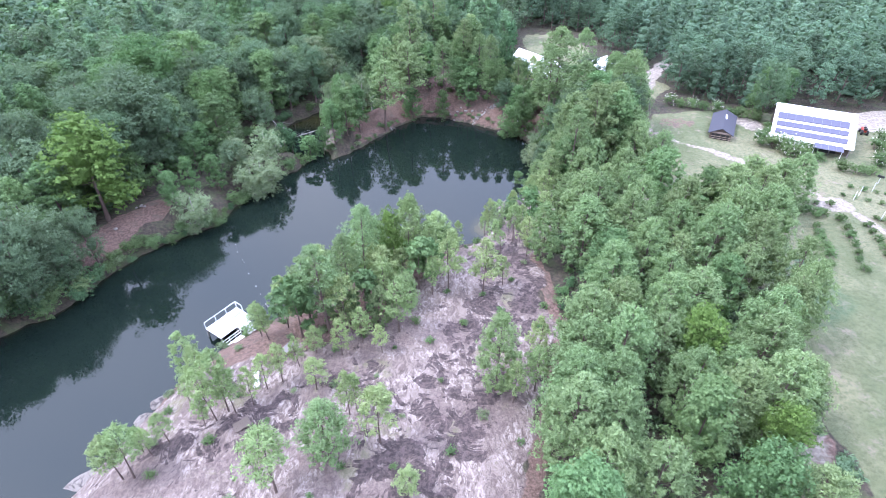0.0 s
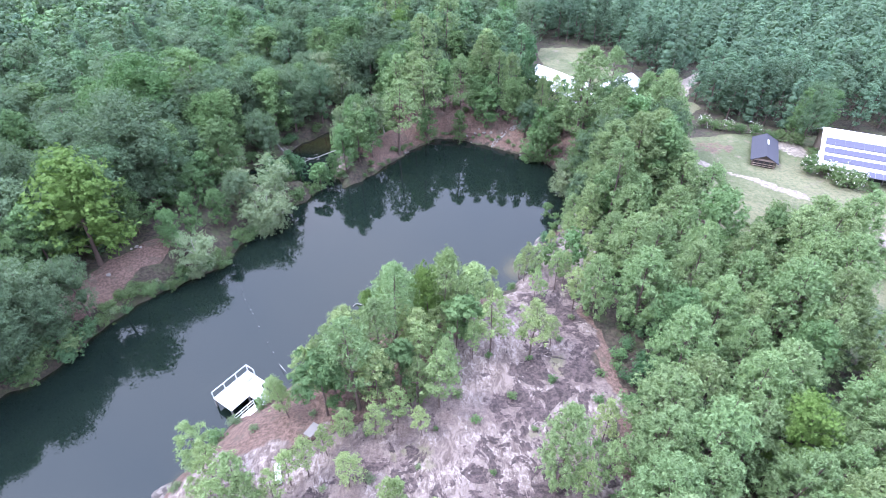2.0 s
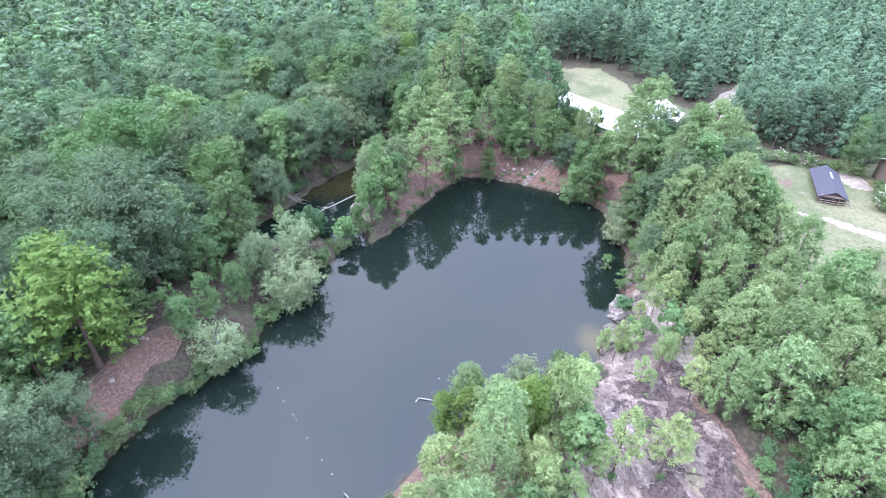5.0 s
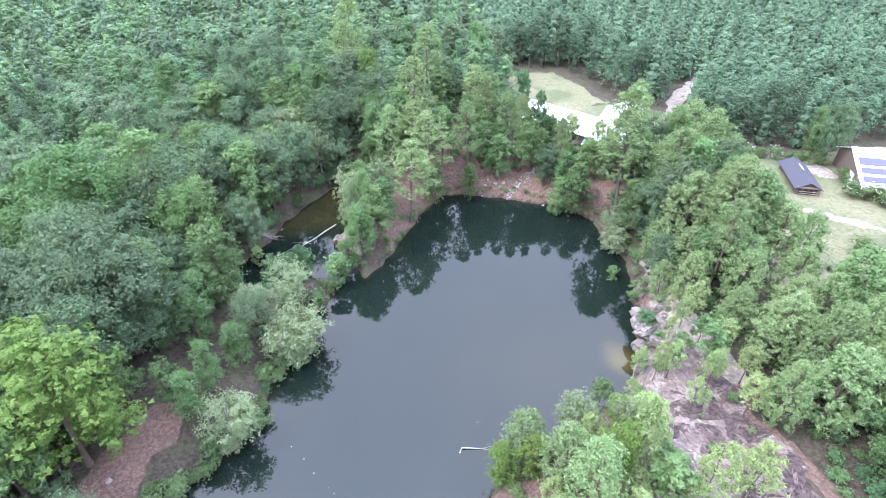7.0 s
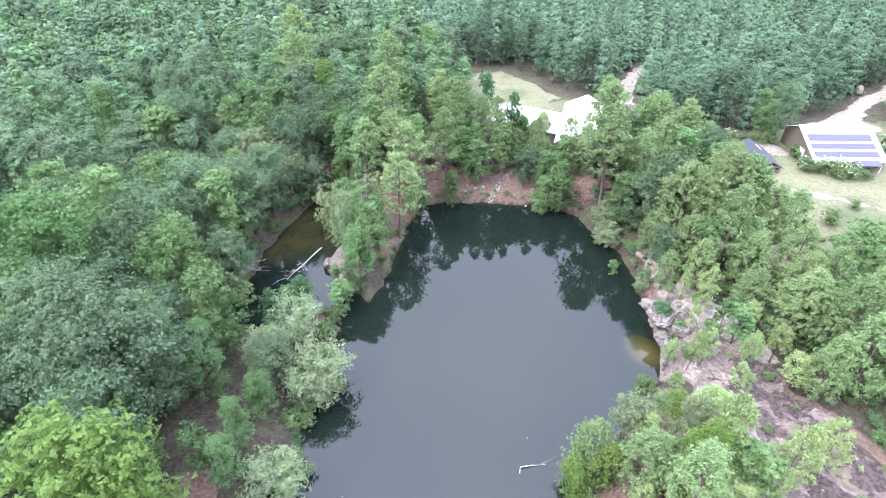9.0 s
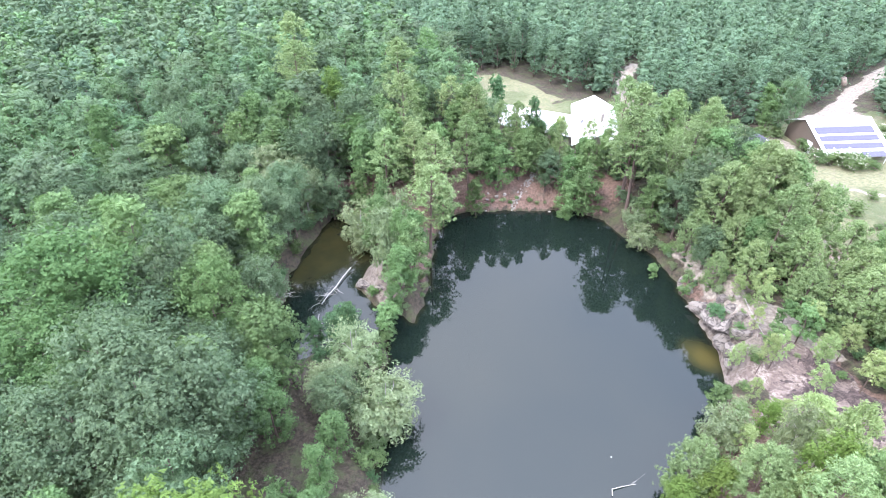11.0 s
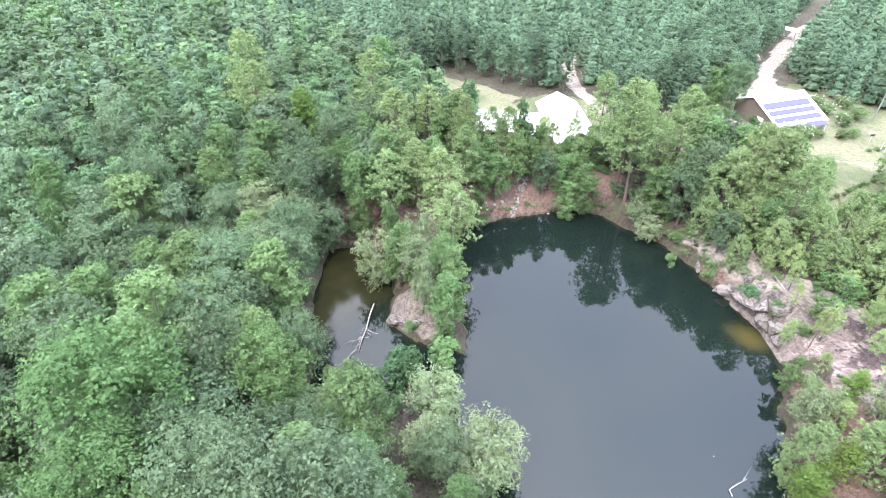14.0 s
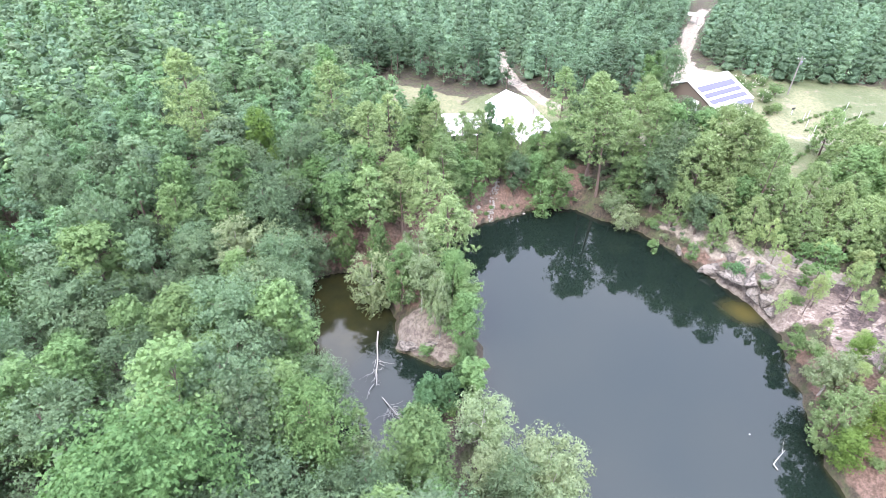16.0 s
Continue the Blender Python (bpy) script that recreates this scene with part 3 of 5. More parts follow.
def make_tree(name, seed, h, kind):
    """One tree at the origin: trunk with limbs, and crown. kind picks the habit."""
    r = np.random.RandomState(seed)
    root = new(name)
    wood, mat, v = bark, LEAF["pine"], None
    if kind in ("pine", "young_pine", "tall_pine"):
        base, rad, tips, per, caps, bl, r0, rt, puff = {"pine": (0.10, 0.275, 90, 9, 5, 6, 0.014, 0.6, 0.27), "young_pine": (0.34, 0.235, 30, 7, 5, 6, 0.011, 0.75, 0.25), "tall_pine": (0.36, 0.20, 58, 10, 5, 6, 0.012, 0.8, 0.32)}[kind]
        path, st = stem(r, h * 0.97, h * r0)
        c, v, f = pine_crown(r, h, h * base, h * rad, tips, per, caps, bl, puff, rt, 0.80 if kind == "pine" else 0.55)
        ends = c[::2]
        mat = LEAF["young" if kind == "young_pine" else "pine"]
    elif kind == "bare":
        path, st = stem(r, h * 0.8, h * 0.02)
        ends = np.column_stack([r.normal(size=(26, 2)) * h * 0.22, h * (0.4 + 0.6 * r.rand(26))])
        wood = dead_wood
    else:
        base, rad, n, sp, per, le, wi, fill, top, r0, leaf = {
            "oak": (0.12, 0.36, 64, 11, 11, 0.30, 0.23, 0.74, 1.0, 0.018, "oak"), "green_oak": (0.10, 0.37, 64, 12, 11, 0.30, 0.24, 0.74, 0.95, 0.018, "green"), "gum": (0.05, 0.27, 50, 11, 10, 0.31, 0.25, 0.78, 0.6, 0.014, "gum"),
            "willow": (0.04, 0.44, 36, 11, 10, 0.34, 0.20, 0.88, 1.0, 0.019, "willow"), "sapling": (0.14, 0.28, 16, 9, 9, 0.30, 0.24, 0.95, 0.8, 0.012, "gum"),
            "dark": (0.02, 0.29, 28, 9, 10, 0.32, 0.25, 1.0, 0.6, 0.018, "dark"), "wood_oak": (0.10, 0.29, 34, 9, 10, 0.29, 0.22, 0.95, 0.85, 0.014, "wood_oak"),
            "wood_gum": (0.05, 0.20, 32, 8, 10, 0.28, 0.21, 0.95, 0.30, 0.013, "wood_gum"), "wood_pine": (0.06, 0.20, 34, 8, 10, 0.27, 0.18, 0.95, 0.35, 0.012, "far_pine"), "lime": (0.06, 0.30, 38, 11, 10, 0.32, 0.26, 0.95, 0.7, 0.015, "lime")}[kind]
        path, st = stem(r, h * 0.85, h * r0)
        c, v, f = broad_crown(r, h, h * base, h * rad, n, sp, per, le, wi, fill, top)
        ends, mat = c[::2], LEAF[leaf]
        if kind == "willow":
            wood = dead_wood
    part("trunk", mesh_np("trunk", *join([st, limb_set(r, path, ends, h * (0.022 if kind in ("willow", "bare") else 0.010))]), wood, True), None, root)
    if v is not None:
        part("crown", mesh_np("crown", v, f, mat, False, {"tint": np.zeros(len(v))}), None, root)
    return root


HEIGHTS = {"pine": 12.0, "young_pine": 7.0, "tall_pine": 17.0, "oak": 15.0, "green_oak": 16.0, "gum": 12.0, "willow": 8.0, "sapling": 5.0, "dark": 7.0, "bare": 6.0,
           "wood_pine": 13.0, "wood_oak": 12.0, "wood_gum": 11.0, "lime": 11.0}
NAMES = {"pine": "pine_tree", "young_pine": "young_pine_tree", "tall_pine": "tall_pine_tree", "oak": "oak_tree", "green_oak": "oak_tree", "gum": "sweetgum_tree", "willow": "willow_tree",
         "sapling": "sapling", "dark": "evergreen_tree", "bare": "dead_tree",
         "wood_pine": "pine_tree", "wood_oak": "oak_tree", "wood_gum": "sweetgum_tree", "lime": "maple_tree"}
MODELS, USED = {}, set()
for i, (kind, h) in enumerate(HEIGHTS.items()):
    MODELS[kind] = [make_tree(NAMES[kind], 100 + 17 * i + j, h, kind) for j in range(4 if kind in ("pine", "oak", "young_pine", "gum") else 2 if kind == "green_oak" else 3)]

pick = random.Random(5)


def plant(kind, x, y, h, label, wide=1.0, sink=0.0, lean=0.0, group=""):
    """Stands a tree of that kind and height at x, y."""
    models = MODELS[kind]
    k = pick.randrange(len(models))
    m = pose(x, y, ground_at(x, y) - sink, lean * pick.uniform(-1, 1), lean * pick.uniform(-1, 1), pick.uniform(0, 360)) @ Matrix.Diagonal((wide * h / HEIGHTS[kind], wide * h / HEIGHTS[kind], h / HEIGHTS[kind], 1))
    ob = models[k]
    if ob.name in USED:
        ob = copy_thing(ob, m)
    else:
        USED.add(ob.name)
    ob.matrix_basis = m
    return tagged(ob, label, "tree", group)


def far_copy(r, templates, places, heights, widths, tints, material, name):
    """One mesh of many far trees: each place takes a turned, scaled copy of a template of height 1."""
    vs, fs, ts, k = [], [], [], 0
    for (x, y, z), h, w, t in zip(places, heights, widths, tints):
        v, f = templates[r.randint(len(templates))]
        a = r.rand() * 6.283
        c, s = math.cos(a), math.sin(a)
        q = np.column_stack([(v[:, 0] * c - v[:, 1] * s) * h * w + x, (v[:, 0] * s + v[:, 1] * c) * h * w + y, v[:, 2] * h + z])
        vs.append(q), fs.append(f + k), ts.append(np.full(len(v), t))
        k += len(v)
    return mesh_np(name, np.concatenate(vs), np.concatenate(fs), material, False, {"tint": np.concatenate(ts)})


def scatter(r, poly, gap, taken, ok=None, tries=14):
    """Uneven places inside poly, at least about gap apart and clear of those taken."""
    q = np.array(poly, float)
    lo, hi = q.min(0), q.max(0)
    n = int((hi - lo).prod() / gap ** 2 * tries)
    p = lo + r.rand(n, 2) * (hi - lo)
    p = p[inside(poly, p) < 0]
    if ok is not None:
        p = p[ok(p)]
    cells, out = {}, []
    for x, y in taken:
        cells.setdefault((int(x // gap), int(y // gap)), []).append((x, y))
    for x, y in p:
        cx, cy = int(x // gap), int(y // gap)
        g = gap * (0.75 + 0.5 * r.rand())
        if all((x - a) ** 2 + (y - b) ** 2 > g * g for i in (-1, 0, 1) for j in (-1, 0, 1) for a, b in cells.get((cx + i, cy + j), ())):
            cells.setdefault((cx, cy), []).append((x, y))
            out.append((float(x), float(y)))
    return out


STANDS = {
    "young_pine": [
        (5.9, 68.9, 6.0, 0.7), (-37.3, 103.6, 5.0, 1.0), (9.9, 70.0, 5.0, 0.7), (-19.5, 107.5, 8.0, 0.8), (-27.0, 38.5, 7.2, 0.97), (-26.3, 35.5, 3.5, 0.97), (-25.4, 36.9, 6.2, 0.88), (-23.2, 31.9, 4.1, 0.88), (-22.3, 32.5, 7.7, 0.79), (-21.5, 33.6, 8.2, 0.88), (-20.7, 33.4, 6.8, 0.79), (-19.2, 34.3, 5.3, 0.88),
        (-18.3, 36.2, 5.1, 0.88), (-16.9, 37.0, 5.6, 0.88), (-15.6, 39.1, 4.7, 0.88), (-13.2, 35.9, 4.3, 1.41), (-9.4, 32.8, 6.2, 0.79), (-8.8, 33.4, 5.3, 0.79), (-6.2, 29.9, 8.1, 1.01), (-14.7, 25.1, 8.4, 1.19), (-3.4, 24.7, 3.8, 1.41), (-28.0, 26.9, 7.0, 1.06), (-29.1, 26.9, 6.3, 1.06), (-28.5, 29.7, 3.6, 1.06),
        (-26.2, 30.4, 4.4, 1.06), (-27.3, 29.1, 4.0, 1.06), (-20.3, 44.0, 5.4, 0.97), (-21.7, 45.4, 5.4, 0.97), (-4.7, 54.7, 12.6, 0.66), (-18.7, 46.4, 7.7, 0.88), (-9.3, 42.4, 5.4, 0.97), (-11.3, 40.6, 5.4, 0.97), (-5.3, 44.1, 7.7, 1.1), (-7.1, 48.1, 7.7, 0.97), (0.3, 51.0, 9.4, 0.88), (4.5, 50.7, 8.0, 1.1),
        (7.1, 52.3, 4.8, 0.97), (7.5, 60.2, 3.3, 0.97), (9.4, 62.3, 6.6, 0.79), (6.2, 66.3, 6.5, 0.7), (1.8, 64.1, 4.5, 0.79), (1.1, 60.9, 4.0, 0.88), (-1.7, 50.5, 6.1, 0.79), (-14.2, 41.0, 4.0, 1.41), (-7.0, 41.0, 4.0, 1.06), (-12.9, 51.8, 7.1, 0.88), (-14.7, 48.2, 7.7, 0.88), (-8.3, 51.8, 7.1, 0.88),
        (6.5, 34.1, 5.8, 0.88), (8.8, 35.5, 6.5, 1.06), (9.6, 39.6, 6.2, 0.97), (7.3, 65.7, 5.7, 0.88), (6.6, 60.7, 4.8, 0.88), (10.5, 62.9, 5.3, 0.88), (13.6, 75.2, 4.5, 1.0), (12.6, 71.5, 5.0, 1.0), (14.2, 66.5, 5.5, 1.1), (13.4, 62.0, 5.5, 1.1), (18.6, 116.2, 8.5, 0.8), (22.6, 112.6, 8.5, 0.8),
    ],
    "sapling": [
        (-26.0, 95.8, 6.0, 1.2), (-45.4, 76.9, 7.0, 0.8), (13.1, 87.3, 4.0, 0.9), (13.2, 81.6, 4.0, 0.9), (0.1, 66.5, 5.0, 1.0),
    ],
    "pine": [
        (-11.3, 61.6, 10.0, 0.9), (33.1, 76.2, 9.5, 1.0), (21.6, 79.4, 10.5, 1.0), (12.7, 56.4, 9.5, 0.8), (41.2, 62.0, 11.2, 1.0), (38.5, 60.0, 11.0, 1.0), (36.0, 56.0, 12.0, 1.0), (31.0, 51.5, 12.5, 1.05), (35.5, 50.5, 11.5, 1.0), (36.9, 107.9, 12.0, 1.0), (23.8, 80.9, 16.0, 1.0), (20.8, 85.0, 14.0, 1.0),
        (29.5, 77.3, 11.0, 1.0), (22.0, 74.5, 9.5, 1.0), (27.0, 84.5, 14.5, 1.0), (29.0, 80.5, 12.0, 1.0), (41.6, 65.0, 11.0, 1.1), (46.5, 66.0, 10.0, 1.1), (37.0, 61.0, 12.0, 1.1), (51.0, 69.5, 9.0, 1.1), (39.5, 56.0, 12.0, 1.1), (-10.6, 28.3, 7.9, 1.1), (4.9, 35.8, 10.5, 0.79), (16.3, 75.5, 7.8, 1.0),
        (17.4, 69.2, 7.0, 1.1), (18.3, 80.0, 9.0, 1.0), (14.9, 79.0, 6.0, 1.0), (20.5, 72.5, 9.0, 1.0), (18.2, 86.0, 8.5, 1.0),
    ],
    "lime": [
        (-13.8, 60.3, 6.0, 1.0), (-11.6, 59.0, 6.5, 0.9), (-13.5, 142.4, 14.0, 0.6), (-52.6, 71.2, 17.0, 1.15), (24.0, 36.0, 11.0, 0.8), (27.5, 26.5, 9.5, 0.8), (-6.4, 54.5, 11.0, 0.62), (-1.6, 60.8, 5.7, 0.79),
    ],
    "gum": [
        (-20.4, 110.6, 11.0, 0.8), (-41.3, 77.9, 8.0, 0.7), (-14.8, 125.7, 12.0, 0.9), (-13.0, 143.4, 14.0, 0.7), (-0.4, 113.9, 8.0, 0.8), (15.7, 104.7, 10.0, 1.0), (24.8, 103.1, 11.0, 0.9), (66.8, 104.7, 9.0, 0.9), (63.3, 105.9, 8.5, 0.8), (-17.1, 123.2, 9.0, 0.8), (-15.9, 117.8, 10.0, 0.7), (3.8, 120.6, 12.0, 0.8),
        (11.5, 115.8, 9.0, 0.9), (12.9, 105.9, 8.0, 1.0), (-6.9, 113.9, 8.0, 1.0), (-51.2, 110.5, 17.5, 1.0), (-49.8, 142.4, 17.0, 0.7), (-20.7, 102.6, 11.5, 0.55), (29.5, 86.5, 12.5, 1.0), (60.9, 103.2, 6.3, 1.1), (12.9, 152.8, 15.0, 0.8), (32.6, 62.2, 7.5, 1.1), (-57.0, 62.0, 13.0, 0.8), (-58.5, 56.0, 12.0, 0.9),
        (17.6, 109.0, 6.0, 1.1), (21.7, 113.1, 4.5, 1.0), (32.5, 105.7, 12.0, 0.9), (5.1, 115.5, 9.0, 1.0), (14.6, 108.9, 8.0, 0.9), (26.3, 80.7, 14.0, 1.0), (18.9, 78.0, 9.0, 1.0), (18.8, 94.0, 10.0, 0.9), (15.5, 117.7, 8.0, 0.9), (18.0, 112.6, 5.0, 1.0), (-43.4, 85.5, 8.0, 1.0), (-38.7, 81.4, 7.0, 1.0),
        (-42.8, 89.5, 8.0, 0.9), (-47.4, 85.9, 8.0, 1.0), (-50.3, 78.6, 8.0, 1.0), (26.0, 92.0, 14.0, 0.95), (-24.0, 98.6, 6.5, 0.8), (-21.8, 99.8, 9.0, 0.95), (-19.6, 102.0, 10.0, 0.95), (-17.4, 104.5, 10.0, 0.8), (35.5, 64.0, 10.0, 1.0), (-43.0, 74.8, 7.5, 0.9), (-57.5, 49.5, 12.0, 1.0), (9.5, 115.5, 9.5, 0.9),
        (12.5, 114.0, 8.5, 0.9), (16.5, 115.5, 8.0, 0.8), (20.5, 112.0, 6.0, 0.9), (24.5, 110.5, 6.5, 0.7), (3.0, 118.5, 9.5, 0.9), (6.0, 118.5, 9.0, 0.9), (19.0, 109.0, 8.0, 0.9), (22.3, 108.8, 8.5, 0.8), (14.5, 117.5, 8.5, 0.8), (11.5, 120.5, 8.5, 0.9), (26.0, 107.5, 8.0, 0.9),
    ],
    "willow": [
        (-21.2, 115.1, 11.0, 0.7), (-17.3, 109.5, 9.0, 0.7), (-36.8, 87.4, 7.0, 0.9), (-42.0, 98.6, 6.5, 0.9), (16.5, 92.8, 5.0, 1.0), (-33.3, 83.0, 8.0, 0.85), (-31.9, 84.2, 9.0, 1.0), (-32.5, 91.3, 8.0, 0.9), (18.1, 95.7, 5.0, 1.1), (-29.7, 129.3, 10.0, 0.85), (-25.5, 126.6, 10.0, 0.7), (-20.8, 107.0, 9.0, 0.7),
        (-39.5, 72.6, 7.0, 1.0), (-3.6, 57.8, 8.9, 0.53), (-5.2, 62.8, 7.0, 0.79), (-34.6, 119.7, 11.5, 0.75), (-22.6, 103.0, 10.5, 0.42),
    ],
    "bare": [
        (-15.7, 112.5, 6.0, 1.0),
    ],
    "dark": [
        (-30.4, 99.1, 6.0, 1.0), (-34.9, 98.1, 6.0, 0.8), (-30.7, 96.2, 6.0, 0.8), (11.0, 75.2, 3.0, 1.5), (-32.5, 97.6, 5.0, 1.2), (15.6, 132.0, 11.0, 0.65), (13.2, 117.6, 13.0, 0.5), (17.4, 120.6, 6.5, 0.8), (20.4, 118.2, 6.5, 0.8), (-25.4, 98.0, 5.0, 0.9),
    ],
    "oak": [
        (-34.4, 116.9, 13.0, 0.9), (-37.9, 106.9, 11.0, 0.8), (-29.6, 121.3, 13.0, 0.8), (-34.3, 118.8, 13.0, 0.8), (-12.7, 134.1, 14.0, 0.9), (-19.8, 130.6, 12.0, 0.9), (-21.6, 125.5, 10.0, 0.9), (61.2, 100.6, 12.0, 0.7), (-53.0, 84.0, 18.5, 0.85), (-54.0, 91.0, 18.0, 0.8), (-48.0, 105.0, 15.5, 0.8), (-41.8, 111.2, 12.5, 0.8),
        (-45.7, 94.0, 10.5, 0.95), (-39.6, 141.5, 15.5, 0.8), (-39.0, 154.0, 15.0, 0.8), (-48.8, 95.0, 11.0, 0.8), (-50.0, 62.0, 10.0, 0.7), (-62.0, 75.0, 16.0, 0.8), (12.4, 111.4, 8.0, 0.9), (11.0, 128.0, 9.0, 1.0), (27.5, 105.5, 8.0, 1.0), (34.0, 109.0, 9.0, 1.0), (7.2, 122.4, 9.0, 1.0), (23.2, 107.6, 6.0, 1.0),
        (28.8, 106.7, 11.0, 0.9), (17.2, 82.4, 7.5, 1.0), (20.1, 90.1, 11.0, 0.9), (-55.5, 56.5, 12.0, 1.0), (-53.2, 53.4, 9.0, 0.9), (-51.6, 57.6, 8.0, 0.9), (-57.4, 49.2, 10.0, 1.0), (-61.8, 45.6, 11.0, 1.0), (-66.3, 39.6, 12.0, 1.0), (-58.5, 50.5, 12.0, 1.0), (-63.0, 42.5, 13.0, 1.0), (-36.7, 85.9, 8.0, 0.9),
        (23.5, 89.0, 13.0, 0.9), (30.5, 91.0, 13.0, 0.9), (-53.5, 59.0, 11.0, 0.9), (-54.5, 54.0, 12.0, 0.9), (-61.0, 46.0, 13.0, 1.0), (-51.5, 58.5, 9.0, 0.9), (-52.2, 78.5, 15.0, 0.8), (-47.0, 86.0, 13.5, 0.8), (-50.5, 85.6, 16.6, 1.15),
    ],
    "tall_pine": [
        (-16.0, 46.6, 9.9, 1.01), (-13.2, 44.1, 12.1, 1.06), (-11.1, 48.6, 11.0, 1.01), (-9.9, 51.8, 12.3, 1.01), (-7.4, 126.0, 18.0, 1.1), (-2.9, 137.1, 19.0, 1.1), (-7.3, 115.9, 16.0, 1.3), (-15.2, 156.5, 21.0, 1.1), (15.3, 111.9, 11.0, 0.8), (-9.7, 118.4, 14.0, 1.1), (-0.0, 117.1, 15.0, 1.0), (33.1, 98.2, 14.5, 1.2),
        (31.6, 97.4, 14.0, 1.1), (-13.5, 121.2, 14.0, 1.2), (-12.6, 108.4, 15.0, 1.25), (5.9, 133.0, 12.5, 1.2), (-17.0, 150.0, 17.5, 1.1), (19.8, 99.3, 18.0, 1.15), (27.6, 110.6, 15.0, 1.0), (23.6, 93.1, 15.6, 1.15), (21.2, 102.0, 20.0, 1.2), (7.4, 119.2, 13.0, 0.9), (19.4, 75.8, 14.5, 1.0), (10.2, 117.6, 13.0, 0.9),
        (3.8, 122.0, 15.0, 0.9),
    ],
    "wood_oak": [
        (-38.8, 134.3, 12.5, 0.8),
    ],
    "green_oak": [
        (-55.8, 105.2, 18.6, 1.08), (-44.8, 101.2, 14.0, 0.9), (-60.5, 98.0, 15.0, 1.0), (-13.8, 130.5, 11.0, 0.9),
    ],
}

WORDS = {"pine": "loblolly pine with a tufted green crown", "young_pine": "young pine with a thin dark trunk on stony ground", "tall_pine": "tall pine with a bare trunk and high crown",
         "oak": "broad oak with dense grey-green foliage", "green_oak": "very broad oak with bright green billowing foliage", "gum": "sweetgum with fresh light green leaves", "willow": "pale willow with whitish bare limbs by the water",
         "sapling": "slender leafy sapling with light green leaves", "dark": "dense dark green evergreen near the bank", "bare": "dead tree with bleached bare branches",
         "wood_pine": "pine with a narrow blue-green crown", "wood_oak": "oak with a rounded crown", "wood_gum": "sweetgum with a pointed crown", "lime": "young maple with bright yellow-green leaves"}
taken = []
for kind, rows in STANDS.items():
    for x, y, h, w in rows:
        plant(kind, x, y, h, WORDS[kind], w, lean=3)
        taken.append((x, y))

rs = np.random.RandomState(12)


def stand(poly, gap, mix, low, high, label, group, ok=None, wide=(0.85, 1.1)):
    """Fills a piece of the plan with single trees."""
    for x, y in scatter(rs, poly, gap, taken, ok):
        kind = mix[rs.randint(len(mix))]
        plant(kind, x, y, low + (high - low) * rs.rand(), label % WORDS[kind].split(" with ")[0].replace(" near the bank", ""), wide[0] + (wide[1] - wide[0]) * rs.rand(), lean=2, group=group)
        taken.append((x, y))


dryland = lambda p: shore(p) > 1.2
GROVE = [(9, 4), (29, 4), (30.5, 27), (33.5, 32), (38.5, 45), (41, 54), (44, 62), (40, 65), (33, 63), (28, 68), (22, 73), (15.5, 68), (15, 55), (16, 45), (12.5, 36), (9.5, 27), (8.5, 18), (8, 8)]
stand(GROVE, 4.2, ["pine"] * 8 + ["gum"], 9.0, 12.5, "%s with a rounded crown in the dense grove", "pines of the grove", None, (0.85, 1.1))
EAST_BLOCK = [(20, 98), (20, 88), (20, 80), (24, 75), (28, 78), (32, 86), (35, 95), (36, 100), (22, 101)]
stand(EAST_BLOCK, 4.0, ["pine", "gum", "oak", "pine"], 10.5, 14.5, "%s between pond and garden", "trees east of the pond")
NORTH_RING = [(-13, 119), (-4, 120), (3, 118), (6, 124), (6, 132), (0, 140), (-14, 136)]
stand(NORTH_RING, 4.0, ["gum", "oak", "gum", "oak"], 9.0, 14.0, "%s above the red bank", "trees on the north bank", lambda p: along([(1, 119), (-1, 126), (3, 134)], p) > 3)
WEST_WOOD = [(-66, 38), (-56, 48.5), (-51.5, 54), (-50.5, 58.5), (-55, 63), (-55, 74), (-47.5, 83), (-41.5, 88), (-40.5, 95), (-44, 99), (-44, 104), (-38.5, 110.5), (-35.5, 116.5), (-29, 124), (-22, 129), (-15.5, 125), (-12.5, 119.5), (-10, 121), (-12, 136), (-22, 144), (-50, 138), (-78, 112), (-88, 80), (-84, 40)]
stand(WEST_WOOD, 4.1, ["oak", "gum", "oak", "gum", "oak"], 8.0, 15.0, "%s in the wood west of the pond", "trees of the west wood", dryland, (0.9, 1.15))
ROCK_PINES = [(-19, 44.5), (-17.5, 49.5), (-12, 56), (-4, 61.5), (0, 58), (-2, 52), (-6, 46), (-12, 41)]
stand(ROCK_PINES, 2.3, ["young_pine", "young_pine", "pine", "sapling"], 4.5, 9.0, "%s in the clump between rock and water", "pines between rock and water", None, (0.9, 1.15))
CLIFF_TOP = [(9.5, 58), (13.5, 58), (15.5, 77), (12.8, 76), (10.5, 71), (6.5, 66)]
stand(CLIFF_TOP, 2.7, ["young_pine", "young_pine", "sapling"], 3.5, 6.5, "%s on the bare ground above the cliff", "young trees above the cliff", None, (0.95, 1.2))
EAST_BANK = [(20, 98), (19.5, 90), (17.3, 84.5), (15.3, 80.5), (18, 78), (21.5, 84), (23, 95)]
stand(EAST_BANK, 3.2, ["young_pine", "gum", "oak", "young_pine"], 5.0, 8.5, "%s on the stony east bank", "trees on the east bank")

